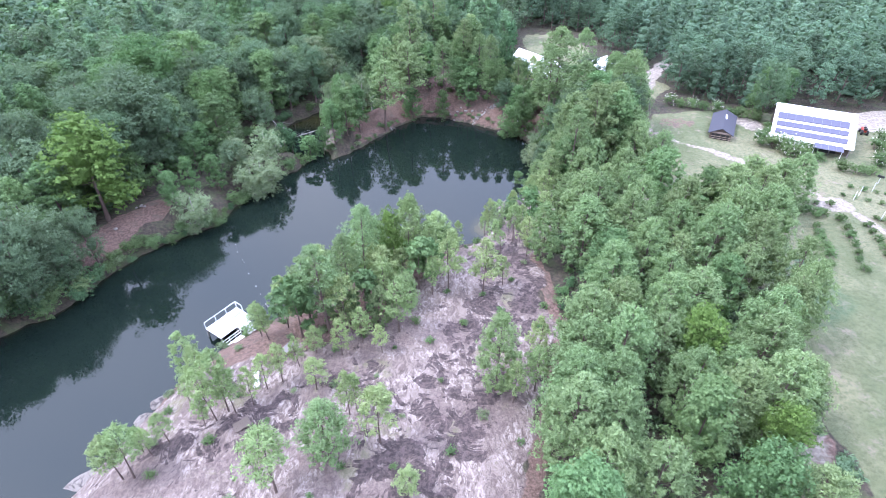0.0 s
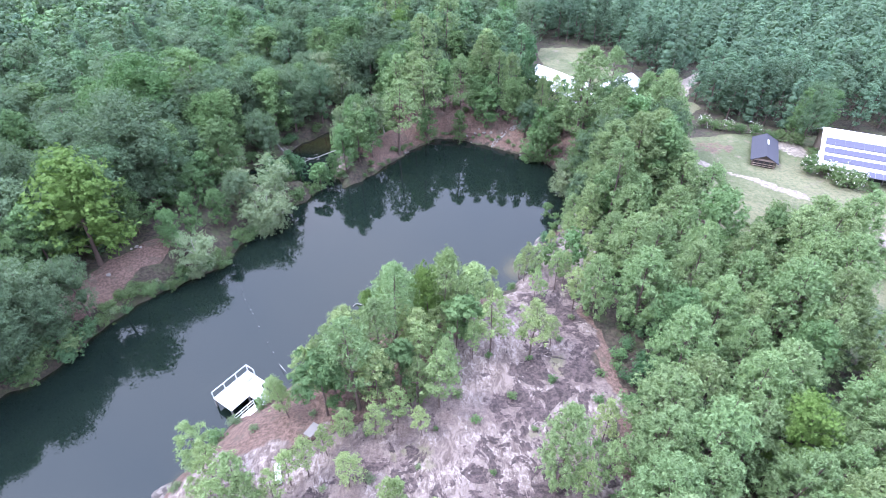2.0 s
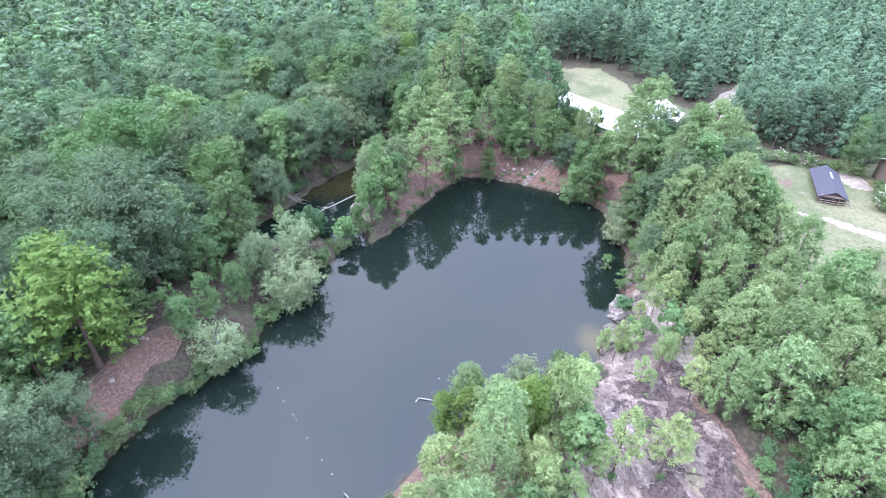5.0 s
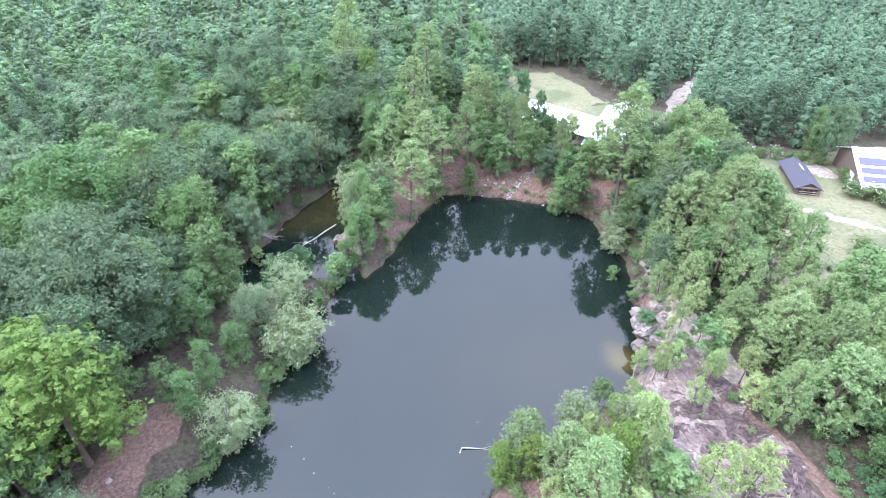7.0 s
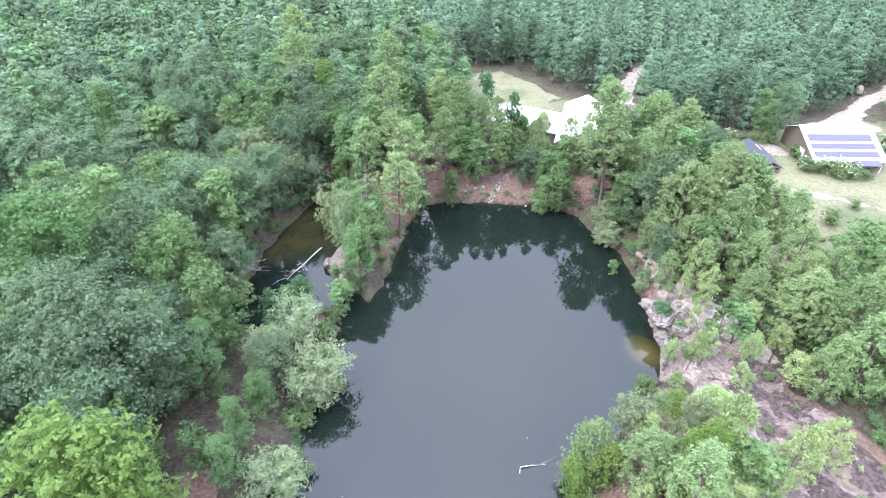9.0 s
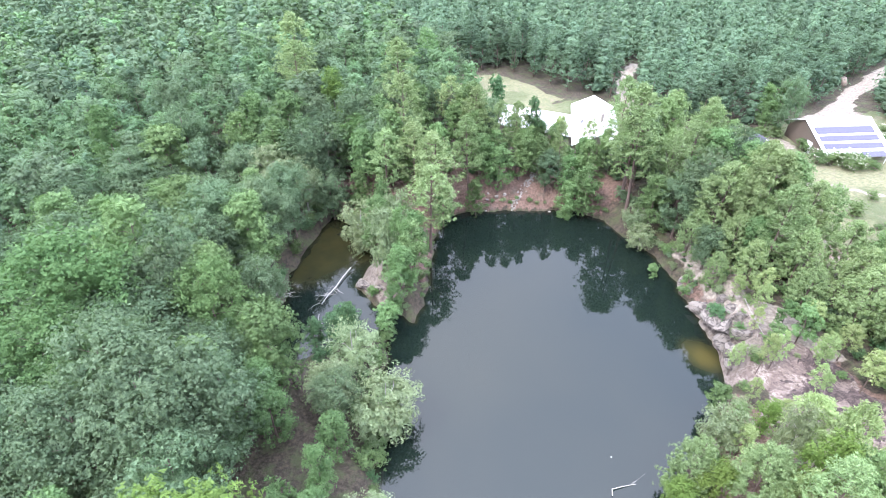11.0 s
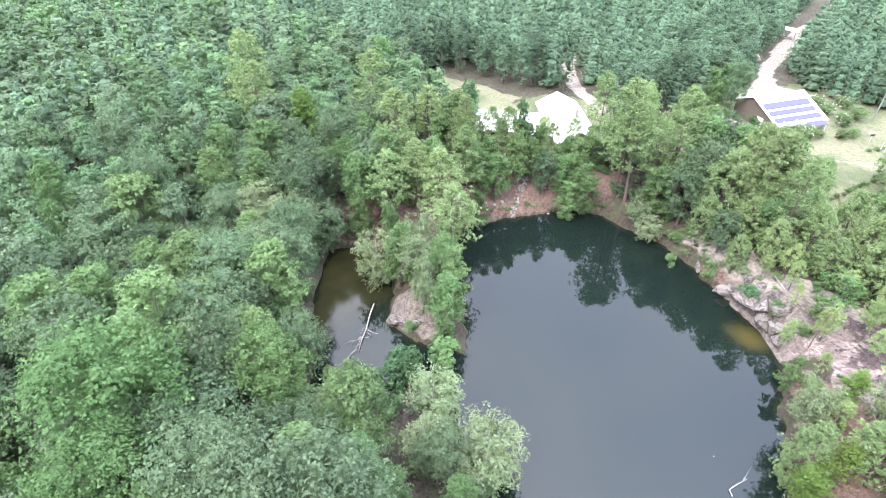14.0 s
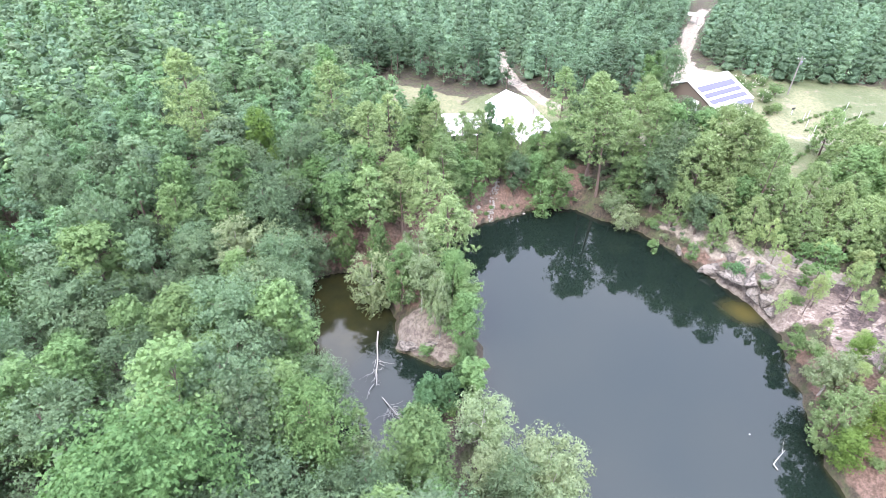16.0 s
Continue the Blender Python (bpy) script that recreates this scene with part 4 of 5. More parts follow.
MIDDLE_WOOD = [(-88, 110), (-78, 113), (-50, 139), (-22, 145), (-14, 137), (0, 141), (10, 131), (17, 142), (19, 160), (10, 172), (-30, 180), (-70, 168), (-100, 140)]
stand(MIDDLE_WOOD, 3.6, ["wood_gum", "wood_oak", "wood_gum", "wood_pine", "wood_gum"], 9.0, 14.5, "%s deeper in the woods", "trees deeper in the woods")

EDGE_PINES = [(46, 120), (55, 107.5), (70, 107), (82, 105.5), (97, 110), (113, 112), (113, 127), (90, 125), (70, 125), (53, 127), (48, 135)]
stand(EDGE_PINES, 3.8, ["wood_pine"], 9.0, 12.0, "%s at the edge of the plantation", "pines at the plantation's edge", lambda p: along([(44, 118), (47, 124), (52, 132), (58, 138), (70, 146)], p) > 3.0, (1.0, 1.25))
LAWN_PINES = [(22, 166), (37, 162), (42, 150), (41, 139), (47, 137), (56, 146), (52, 166), (36, 175), (22, 176)]
stand(LAWN_PINES, 3.8, ["wood_pine"], 9.0, 12.5, "%s behind the lawn", "pines behind the lawn", lambda p: along([(52, 132), (58, 138), (70, 146)], p) > 3.0, (1.0, 1.25))

# the far woods, too many to count
r = np.random.RandomState(31)
far_pines = []
for i in range(8):
    far_pines.append(conifer(r, 230, 0.19, 0.55, 0.042))
far_broad = [conifer(r, 230, 0.20, 0.45, 0.044) for i in range(5)]
for i in range(3):
    c, v, f = broad_crown(r, 1.0, 0.06, 0.25, 14, 5, 5, 0.046, 0.036, 1.0, 0.6)
    far_broad.append((v, f))


def within(p):
    """The woods that the place needs: as far as the canopy can be seen over, and a margin."""
    x, y = p[:, 0], p[:, 1]
    return ((np.hypot(x, y) < 225) | (np.hypot(x + 62, y - 76) < 245)) & (x > -0.95 * y - 12) & (shore(p) > 2.5)


PLANTATION = [(46, 120), (55, 107.5), (70, 107), (82, 105.5), (97, 110), (125, 114), (150, 119), (260, 130), (260, 330), (30, 330), (22, 166), (37, 162), (42, 150), (41, 139), (47, 136)]
EAST_WOOD = [(90, 96), (100, 101.5), (125, 106), (150, 107), (260, 118), (260, 20), (104, 20), (98, 60), (86, 82)]
clear_drive = lambda p: within(p) & (along([(44, 118), (47, 124), (52, 132), (58, 138), (70, 146)], p) > 3.0)
spots = scatter(r, PLANTATION, 3.3, taken, clear_drive) + scatter(r, EAST_WOOD, 3.4, taken, clear_drive)
WOODS = [(-235, 30), (-235, 300), (30, 300), (21, 165), (19.5, 160), (10, 173), (-30, 181), (-71, 169), (-101, 140), (-89, 110), (-80, 113), (-90, 80), (-84, 40)]
wood_spots = scatter(r, WOODS, 3.4, taken, within)


def stuff(name, label, places, templates, material, low, high):
    p = np.array(places)
    z = height(p)
    me = far_copy(r, templates, np.column_stack([p, z]), low + (high - low) * r.rand(len(p)), 1.0 + 0.5 * r.rand(len(p)), r.rand(len(p)), material, name)
    return tagged(new(name, me), label, "woods", kind="stuff")


# the bluish needle colour of these pines holds the haze of distance
stuff("pine_plantation", "dense plantation of pines behind the yard, tinted blue for distance haze", spots, far_pines, LEAF["far_pine"], 8.5, 12.5)
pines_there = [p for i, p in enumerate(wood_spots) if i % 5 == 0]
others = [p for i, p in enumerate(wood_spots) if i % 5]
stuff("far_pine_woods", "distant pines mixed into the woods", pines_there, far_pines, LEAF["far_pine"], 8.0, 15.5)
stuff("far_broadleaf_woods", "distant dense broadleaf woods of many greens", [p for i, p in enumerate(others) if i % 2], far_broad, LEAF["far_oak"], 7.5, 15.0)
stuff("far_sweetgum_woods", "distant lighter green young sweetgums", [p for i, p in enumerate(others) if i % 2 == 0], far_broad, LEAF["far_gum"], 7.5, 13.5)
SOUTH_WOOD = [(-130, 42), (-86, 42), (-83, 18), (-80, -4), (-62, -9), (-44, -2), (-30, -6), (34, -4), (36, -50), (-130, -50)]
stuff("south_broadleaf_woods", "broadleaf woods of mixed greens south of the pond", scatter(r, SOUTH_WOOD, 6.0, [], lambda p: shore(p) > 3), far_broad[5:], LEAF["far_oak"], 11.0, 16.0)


# ---- buildings ----
def slab(corners, thick):
    """A thin slab from four corners, thickened downwards."""
    bm = bmesh.new()
    top = [bm.verts.new(c) for c in corners]
    low = [bm.verts.new((c[0], c[1], c[2] - thick)) for c in corners]
    bm.faces.new(top), bm.faces.new(low[::-1])
    for i in range(4):
        j = (i + 1) % 4
        bm.faces.new((top[i], low[i], low[j], top[j]))
    bmesh.ops.recalc_face_normals(bm, faces=bm.faces)
    return bm


def gable(x0, x1, y0, y1, yr, eave0, eave1, ridge):
    """A closed building body whose ridge runs along x at y = yr."""
    bm = bmesh.new()
    ends = []
    for x in (x0, x1):
        ends.append([bm.verts.new(c) for c in ((x, y0, -0.3), (x, y1, -0.3), (x, y1, eave1), (x, yr, ridge), (x, y0, eave0))])
    a, b = ends
    bm.faces.new(a), bm.faces.new(b[::-1])
    for i in range(5):
        j = (i + 1) % 5
        bm.faces.new((a[i], b[i], b[j], a[j]))
    bmesh.ops.recalc_face_normals(bm, faces=bm.faces)
    return bm


def roof_ribs(parent, x0, x1, ya, za, yb, zb, gap, material, name="rib"):
    """Raised seams of a metal roof, each from the ridge down to the eave."""
    me = None
    n = int((x1 - x0) / gap)
    for i in range(n + 1):
        x = x0 + (x1 - x0) * i / n
        if me is None:
            bm = slab([(-0.02, ya, za + 0.03), (0.02, ya, za + 0.03), (0.02, yb, zb + 0.03), (-0.02, yb, zb + 0.03)], 0.03)
            ob = part(name, bm, material, parent)
            me = ob.data
        else:
            ob = new(name, me)
            ob.parent = parent
        ob.location = (x, 0, 0)


def make_barn():
    ob = thing("barn", 66.75, 93.8, 5.5, -26.7, "white metal-roofed barn with rows of solar panels", "barn")
    part("wall", gable(-6.0, 6.0, -6.6, 4.2, 0, 1.95, 3.1, 5.0), TIMBER, ob, "dark timber barn walls")
    front = part("roof", slab([(-6.4, 0.1, 5.32), (6.4, 0.1, 5.32), (6.4, -7.8, 1.95), (-6.4, -7.8, 1.95)], 0.12), ROOF_WHITE, ob, "white ribbed metal roof")
    part("roof", slab([(-6.4, -0.1, 5.30), (-6.4, 4.7, 3.2), (6.4, 4.7, 3.2), (6.4, -0.1, 5.30)], 0.12), ROOF_WHITE, ob)
    roof_ribs(front, -6.3, 6.3, 0.05, 5.30, -7.75, 1.97, 0.62, ROOF_WHITE)
    slope = (1.95 - 5.32) / -7.9
    at = lambda y, up: 5.32 + (y - 0.1) * slope + up
    me = None
    for y0, y1, xs in ((-2.1, -3.55, (-5.8, 5.3)), (-4.1, -5.2, (-5.8, 5.3)), (-5.8, -6.9, (-5.8, 5.3))):
        row = part("panel_frame", slab([(xs[0], y0, at(y0, 0.09)), (xs[1], y0, at(y0, 0.09)), (xs[1], y1, at(y1, 0.09)), (xs[0], y1, at(y1, 0.09))], 0.04), ALU, ob, "row of dark blue solar panels")
        n = 8
        w = (xs[1] - xs[0]) / n
        bm0 = slab([(0.012, y0 - 0.02, at(y0 - 0.02, 0.115)), (w - 0.012, y0 - 0.02, at(y0 - 0.02, 0.115)), (w - 0.012, y1 + 0.02, at(y1 + 0.02, 0.115)), (0.012, y1 + 0.02, at(y1 + 0.02, 0.115))], 0.02)
        first = part("solar_panel", bm0, PANEL, row)
        first.location = (xs[0], 0, 0)
        for i in range(1, n):
            p = new("solar_panel", first.data)
            p.parent, p.location = row, (xs[0] + i * w, 0, 0)
    aw = part("awning", slab([(0.4, -7.4, 2.05), (4.9, -7.4, 2.05), (4.9, -9.0, 1.75), (0.4, -9.0, 1.75)], 0.06), ALU, ob, "low awning of solar panels")
    for i in range(4):
        part("solar_panel", slab([(0.45 + i * 1.12, -7.45, 2.09), (1.5 + i * 1.12, -7.45, 2.09), (1.5 + i * 1.12, -8.95, 1.79), (0.45 + i * 1.12, -8.95, 1.79)], 0.03), PANEL, aw)
    for x in (-5.9, -2.9, 0.1, 3.1, 5.9):
        part("post", box(x, -7.5, -0.2, 0.16, 0.16, 2.1), GREY_WOOD, ob)
    for x in (0.6, 4.7):
        part("post", box(x, -8.85, -0.2, 0.1, 0.1, 1.95), WHITE, ob)
    part("door", box(-6.05, -3.0, 0, 0.08, 1.6, 2.1), WHITE, ob, "white side door")
    # the wall is closed here: a black sheet paints the shade of a bay
    part("opening", box(2.2, -6.62, 0, 4.0, 0.06, 1.7), DARK, ob, "black sheet standing for the shade inside an open bay")
    part("window", box(-3.4, -6.63, 0.7, 1.4, 0.06, 0.8), GLASS, ob)
    return ob


def make_shed():
    ob = thing("garden_shed", 52.2, 96.4, 5.5, -26.7, "long low shed with dark shingle roof and open timber front", "shed")
    bm = bmesh.new()
    ends = []
    for y in (-4.0, 4.2):
        ends.append([bm.verts.new(c) for c in ((-1.75, y, -0.3), (1.75, y, -0.3), (1.75, y, 1.5), (0, y, 2.6), (-1.75, y, 1.5))])
    bm.faces.new(ends[0]), bm.faces.new(ends[1][::-1])
    for i in range(5):
        j = (i + 1) % 5
        bm.faces.new((ends[0][i], ends[1][i], ends[1][j], ends[0][j]))
    bmesh.ops.recalc_face_normals(bm, faces=bm.faces)
    part("wall", bm, TIMBER, ob)
    for s in (-1, 1):
        rf = part("roof", slab([(0, -4.4, 2.78), (0, 4.5, 2.78), (s * 2.15, 4.5, 1.42), (s * 2.15, -4.4, 1.42)], 0.1), SHINGLE, ob, "dark blue-grey shingle roof slope")
        for i in range(7):
            f0, f1 = i / 7, (i + 1) / 7
            part("shingle_course", slab([(s * 2.15 * f0, -4.4, 2.78 - 1.36 * f0 + 0.012), (s * 2.15 * f0, 4.5, 2.78 - 1.36 * f0 + 0.012),
                                         (s * 2.15 * f1, 4.5, 2.78 - 1.36 * f1 + 0.04), (s * 2.15 * f1, -4.4, 2.78 - 1.36 * f1 + 0.04)], 0.02), SHINGLE, rf)
    part("skylight", slab([(0.10, 0.4, 2.80), (0.10, 2.2, 2.80), (0.42, 2.2, 2.63), (0.42, 0.4, 2.63)], 0.05), WHITE, ob, "pale ridge light")
    # no hollow behind the posts: a black sheet gives the inner shade as colour
    part("front_opening", box(0, -4.05, 0.0, 2.9, 0.08, 1.3), DARK, ob)
    for x in (-1.75, -0.9, 0.0, 0.9, 1.75):
        part("post", box(x, -4.25, -0.1, 0.12, 0.12, 1.7), TIMBER, ob)
    for z in (0.35, 0.8):
        part("rail", box(0, -4.28, z, 3.5, 0.07, 0.1), RUST, ob)
    part("gable_board", box(0, -4.15, 1.45, 3.3, 0.1, 0.35), RUST, ob)
    ob.scale = (1.0, 1.1, 0.82)
    return ob


def make_house():
    ob = thing("house", 27, 121, 5.3, 0, "low house with bright white metal roofs among trees", "house")

    def wing(x0, y0, x1, y1, half, ridge, eave):
        """One wing whose ridge runs from x0, y0 to x1, y1."""
        L, an = math.hypot(x1 - x0, y1 - y0), math.atan2(y1 - y0, x1 - x0)
        m = Matrix.Translation(((x0 + x1) / 2 - 27, (y0 + y1) / 2 - 121, 0)) @ Matrix.Rotation(an, 4, "Z")
        bm = gable(-L / 2 + 0.4, L / 2 - 0.4, -half + 0.5, half - 0.5, 0, eave, eave, ridge - 0.15)
        bm.transform(m)
        part("wall", bm, BRICK_WALL, ob, "tan house wall")
        for s in (-1, 1):
            bm = slab([(-L / 2, 0, ridge), (L / 2, 0, ridge), (L / 2, s * half, eave - 0.1), (-L / 2, s * half, eave - 0.1)], 0.12)
            bm.transform(m)
            rf = part("roof", bm, ROOF_WHITE, ob, "white standing-seam metal roof")
            n = int(L / 0.9)
            for i in range(n + 1):
                x = -L / 2 + 0.05 + (L - 0.1) * i / n
                bm = slab([(x - 0.025, 0, ridge + 0.04), (x + 0.025, 0, ridge + 0.04), (x + 0.025, s * half, eave - 0.06), (x - 0.025, s * half, eave - 0.06)], 0.04)
                bm.transform(m)
                part("seam", bm, ROOF_WHITE, rf)
            for i in range(3):
                x = -L / 2 + L * (i + 1) / 4
                bm = box(x, s * (half - 0.48), 1.0, 1.2, 0.08, 1.1)
                bm.transform(m)
                part("window", bm, GLASS, ob)

    wing(17.5, 131.5, 26.5, 119.0, 3.6, 5.2, 2.6)
    wing(37.2, 127.0, 24.0, 112.0, 4.4, 4.6, 2.5)
    bm = box(30, 117.5, 3.6, 0.7, 0.7, 2.0)
    bm.transform(Matrix.Translation((-27, -121, 0)))
    part("chimney", bm, BRICK_WALL, ob)
    return ob


make_barn(), make_shed(), make_house()

# ---- the dock ----
BOARD = plain("worn_deck_paint", (0.60, 0.60, 0.59), 0.75, vary=0.4, scale=2.0, amount=0.35)
def make_dock():
    ob = thing("swimming_dock", -27.2, 49.8, 0.0, 55.5, "white railed dock of boards standing over the water", "dock")
    # local x runs along the outer edge, y outwards over the water
    def deck(x0, x1, y0, y1, z, name, board=0.30):
        d = part(name, box((x0 + x1) / 2, (y0 + y1) / 2, z - 0.16, x1 - x0, y1 - y0, 0.12), GREY_WOOD, ob)
        n = max(1, int((x1 - x0) / board))
        w = (x1 - x0) / n
        first = part("board", box(w / 2, (y0 + y1) / 2, z - 0.04, w - 0.03, y1 - y0 + 0.06, 0.04, 0.008), BOARD, d, "worn white painted deck board")
        first.location = (x0, 0, 0)
        for i in range(1, n):
            b = new("board", first.data)
            b.parent, b.location = d, (x0 + i * w, 0, 0)

    deck(-2.4, 2.4, -1.0, 2.0, 1.35, "deck")
    deck(0.0, 1.7, -3.9, -1.02, 1.36, "gangway")
    deck(-2.9, -0.3, -4.4, -2.2, 1.05, "landing")
    for x in (-2.3, 0.0, 2.3):
        for y in (-0.9, 1.9):
            part("pile", box(x, y, -2.5, 0.18, 0.18, 3.7), GREY_WOOD, ob)
    for x in (-2.7, -0.5):
        for y in (-4.2, -2.4):
            part("pile", box(x, y, -2.0, 0.16, 0.16, 3.0), GREY_WOOD, ob)
    for x, y in [(-2.35, 1.95), (-0.8, 1.95), (0.8, 1.95), (2.35, 1.95), (2.35, 0.7)]:
        part("rail_post", box(x, y, 1.33, 0.08, 0.08, 1.05), WHITE, ob)
    part("rail", box(0, 1.95, 2.32, 4.75, 0.07, 0.06, 0.01), WHITE, ob)
    part("rail", box(2.35, 1.33, 2.32, 0.07, 1.2, 0.06, 0.01), WHITE, ob)
    for x in (-2.85, -2.0, -1.15, -0.35):
        part("rail_post", box(x, -2.25, 1.03, 0.08, 0.08, 0.9), WHITE, ob)
    part("rail", box(-1.6, -2.25, 1.87, 2.6, 0.07, 0.07, 0.01), WHITE, ob)
    part("rail", box(-1.6, -2.25, 1.45, 2.6, 0.07, 0.07, 0.01), WHITE, ob)
    for y in (-3.8, -2.5, -1.1):
        part("rail_post", box(0.05, y, 1.33, 0.08, 0.08, 0.9), WHITE, ob)
    part("rail", box(0.05, -2.45, 2.2, 0.07, 2.7, 0.07, 0.01), WHITE, ob)
    part("storage_box", box(-1.3, -3.2, 1.05, 1.1, 0.7, 0.55, 0.04), WHITE, ob, "white storage box on the landing")
    part("bench", box(1.3, 0.9, 1.35, 1.4, 0.5, 0.45, 0.04), WHITE, ob, "white bench on the deck")
    return ob


make_dock()


# ---- shrubs, banks, garden ----
def make_bush(name, seed, leaf, h=1.5, rad=1.2, n=14, bloom=False):
    r = np.random.RandomState(seed)
    root = new(name)
    c, v, f = broad_crown(r, h, 0.0, rad, n, 9, 9, 0.16, 0.12, 1.2, 0.9)
    part("woody_base", mesh_np("woody_base", *join([tube([[0, 0, -0.2], e * 0.5, e], [0.04, 0.03, 0.01], 4) for e in c[:6]]), bark, True), None, root)
    part("foliage", mesh_np("foliage", v, f, LEAF[leaf], False, {"tint": np.zeros(len(v))}), None, root)
    if bloom:
        k = r.permutation(len(v) // 3)[:30]
        p = v.reshape(-1, 3, 3)[k].mean(1) * np.array([1.04, 1.04, 1.05])
        p = np.repeat(p, 4, 0) + r.normal(size=(len(p) * 4, 3)) * 0.09
        b, t = leaves(r, p, np.tile([0, 0, 1.0], (len(p), 1)), 0.17, 0.13, 1.0)
        part("blossom", mesh_np("blossom", b, t, LEAF["bloom"], False, {"tint": np.zeros(len(b))}), None, root, "white flower heads")
    return root


BUSHES = {"shrub": [make_bush("shrub", 300 + i, "shrub") for i in range(4)], "pale": [make_bush("shrub", 310 + i, "willow") for i in range(2)],
          "dark": [make_bush("shrub", 320 + i, "dark") for i in range(2)], "lime": [make_bush("shrub", 330 + i, "gum") for i in range(2)],
          "myrtle": [make_bush("crape_myrtle", 340 + i, "shrub", 2.6, 1.7, 20, True) for i in range(2)],
          "garden": [make_bush("garden_bush", 350 + i, "shrub", 1.0, 0.75, 10) for i in range(2)]}


def bush(kind, x, y, size, label, group="", flat=1.0, z=None):
    ob = BUSHES[kind][pick.randrange(len(BUSHES[kind]))]
    m = pose(x, y, max(ground_at(x, y) if z is None else z, 0.0) - 0.05, 0, 0, pick.uniform(0, 360)) @ Matrix.Diagonal((size, size, size * flat, 1))
    if ob.name in USED:
        ob = copy_thing(ob, m)
    else:
        USED.add(ob.name)
    ob.matrix_basis = m
    return tagged(ob, label, "shrub", group)


def shoreline(line, gap, lo, hi, kinds, size, label, group, skip=None, dry_edge=0.1):
    """Bushes along a shore, set back unevenly from the water."""
    r = np.random.RandomState(int(gap * 100) + len(line))
    for (ax, ay), (bx, by) in zip(line, line[1:]):
        L = math.hypot(bx - ax, by - ay)
        for i in range(max(1, round(L / gap))):
            t = (i + r.rand()) * gap / L
            off = lo + (hi - lo) * r.rand()
            x, y = ax + (bx - ax) * t - (by - ay) / L * off, ay + (by - ay) * t + (bx - ax) / L * off
            if float(shore(np.array([[x, y]]))[0]) > dry_edge and not (skip and skip(x, y)):
                bush(kinds[r.randint(len(kinds))], x, y, size[0] + (size[1] - size[0]) * r.rand(), label, group)


shoreline(WEST_SHORE[1:6], 1.0, -0.5, 2.5, ["shrub", "dark", "shrub"], (1.0, 1.9), "tall dark shrub overhanging the west bank", "shrubs on the west bank", None, -0.6)
shoreline(WEST_SHORE[5:], 0.9, -0.4, 1.4, ["shrub", "dark", "shrub", "shrub", "pale"], (0.5, 1.25), "low green shrub crowding the west bank", "shrubs on the west bank", None, -0.5)
shoreline(COVE[:10], 2.2, 0.4, 3.0, ["shrub", "dark", "shrub"], (0.7, 1.4), "shrub overhanging the still cove", "shrubs round the cove")
shoreline(COVE[9:], 2.0, 0.3, 1.4, ["pale", "shrub", "lime"], (0.5, 1.0), "straggly shrub on the narrow spit", "shrubs on the spit", lambda x, y: 104.5 < y < 111 and x < -19)
shoreline(NORTH_SHORE, 1.5, 0.2, 1.2, ["lime", "shrub", "pale"], (0.35, 0.7), "low weedy shrub at the water's edge", "weeds on the north shore")
shoreline(NORTH_SHORE, 3.4, 3.5, 7.5, ["shrub", "dark", "lime"], (0.6, 1.2), "shrub on the red north bank", "shrubs on the north bank")
shoreline(EAST_SHORE[:3], 1.5, 0.3, 3.5, ["pale", "shrub", "lime"], (0.6, 1.2), "shrub on the stony east bank", "shrubs on the east bank")
shoreline(EAST_SHORE[4:14], 2.4, 0.6, 3.0, ["shrub", "pale", "lime"], (0.5, 1.1), "shrub between rock and water", "shrubs under the pines")
r = np.random.RandomState(77)
for x, y in scatter(r, [(-35, 30), (-28, 42), (-16, 55), (4, 66), (11, 70), (12, 50), (9, 30), (-20, 22)], 4.2, [], lambda p: shore(p) > 2):
    bush(["shrub", "lime", "pale"][r.randint(3)], x, y, 0.25 + 0.35 * r.rand(), "small tuft of green growing from the rock", "tufts on the rock")
for x, y in scatter(r, [(14, 20), (13, 45), (15, 62), (18, 76), (24, 74), (16.5, 45), (16, 20)], 2.2, [], None):
    bush(["shrub", "dark", "lime"][r.randint(3)], x, y, 0.6 + 0.7 * r.rand(), "undergrowth at the edge of the grove", "undergrowth by the grove")
# too many and too hidden to count: what grows beneath the trees
beds = [([(18, 98), (16, 84), (13.5, 79), (20, 77), (23, 84), (24, 98)], 2.2, 0.7), ([(-62, 50), (-56, 66), (-50, 82), (-42, 92), (-46, 104), (-38, 114), (-30, 125), (-16, 124), (-12, 134), (-40, 138), (-66, 112), (-78, 80), (-80, 44)], 3.2, 2.0),
        ([(20, 98), (20, 84), (24, 76), (30, 82), (36, 98), (30, 107), (22, 107)], 3.0, 1.5), ([(16, 8), (33, 8), (36, 40), (40, 58), (30, 62), (20, 70), (17, 45)], 3.2, 1.5)]
low = []
for i in range(5):
    c, v, f = broad_crown(r, 1.0, -0.05, 0.85, 9, 6, 5, 0.26, 0.20, 1.2, 0.9)
    low.append((v, f))
for (poly, gap, size), name, word in zip(beds, ("bank_undergrowth", "west_undergrowth", "east_undergrowth", "grove_undergrowth"), ("the stony east bank", "the west wood", "the trees by the garden", "the pine grove")):
    q = np.array(scatter(r, poly, gap, [], lambda p: shore(p) > 1.0))
    me = far_copy(r, low, np.column_stack([q, height(q)]), size * (0.6 + 0.8 * r.rand(len(q))), np.ones(len(q)) * 1.2, r.rand(len(q)), LEAF["oak"], name)
    tagged(new(name, me), "dense green undergrowth beneath " + word, "undergrowth", kind="stuff")
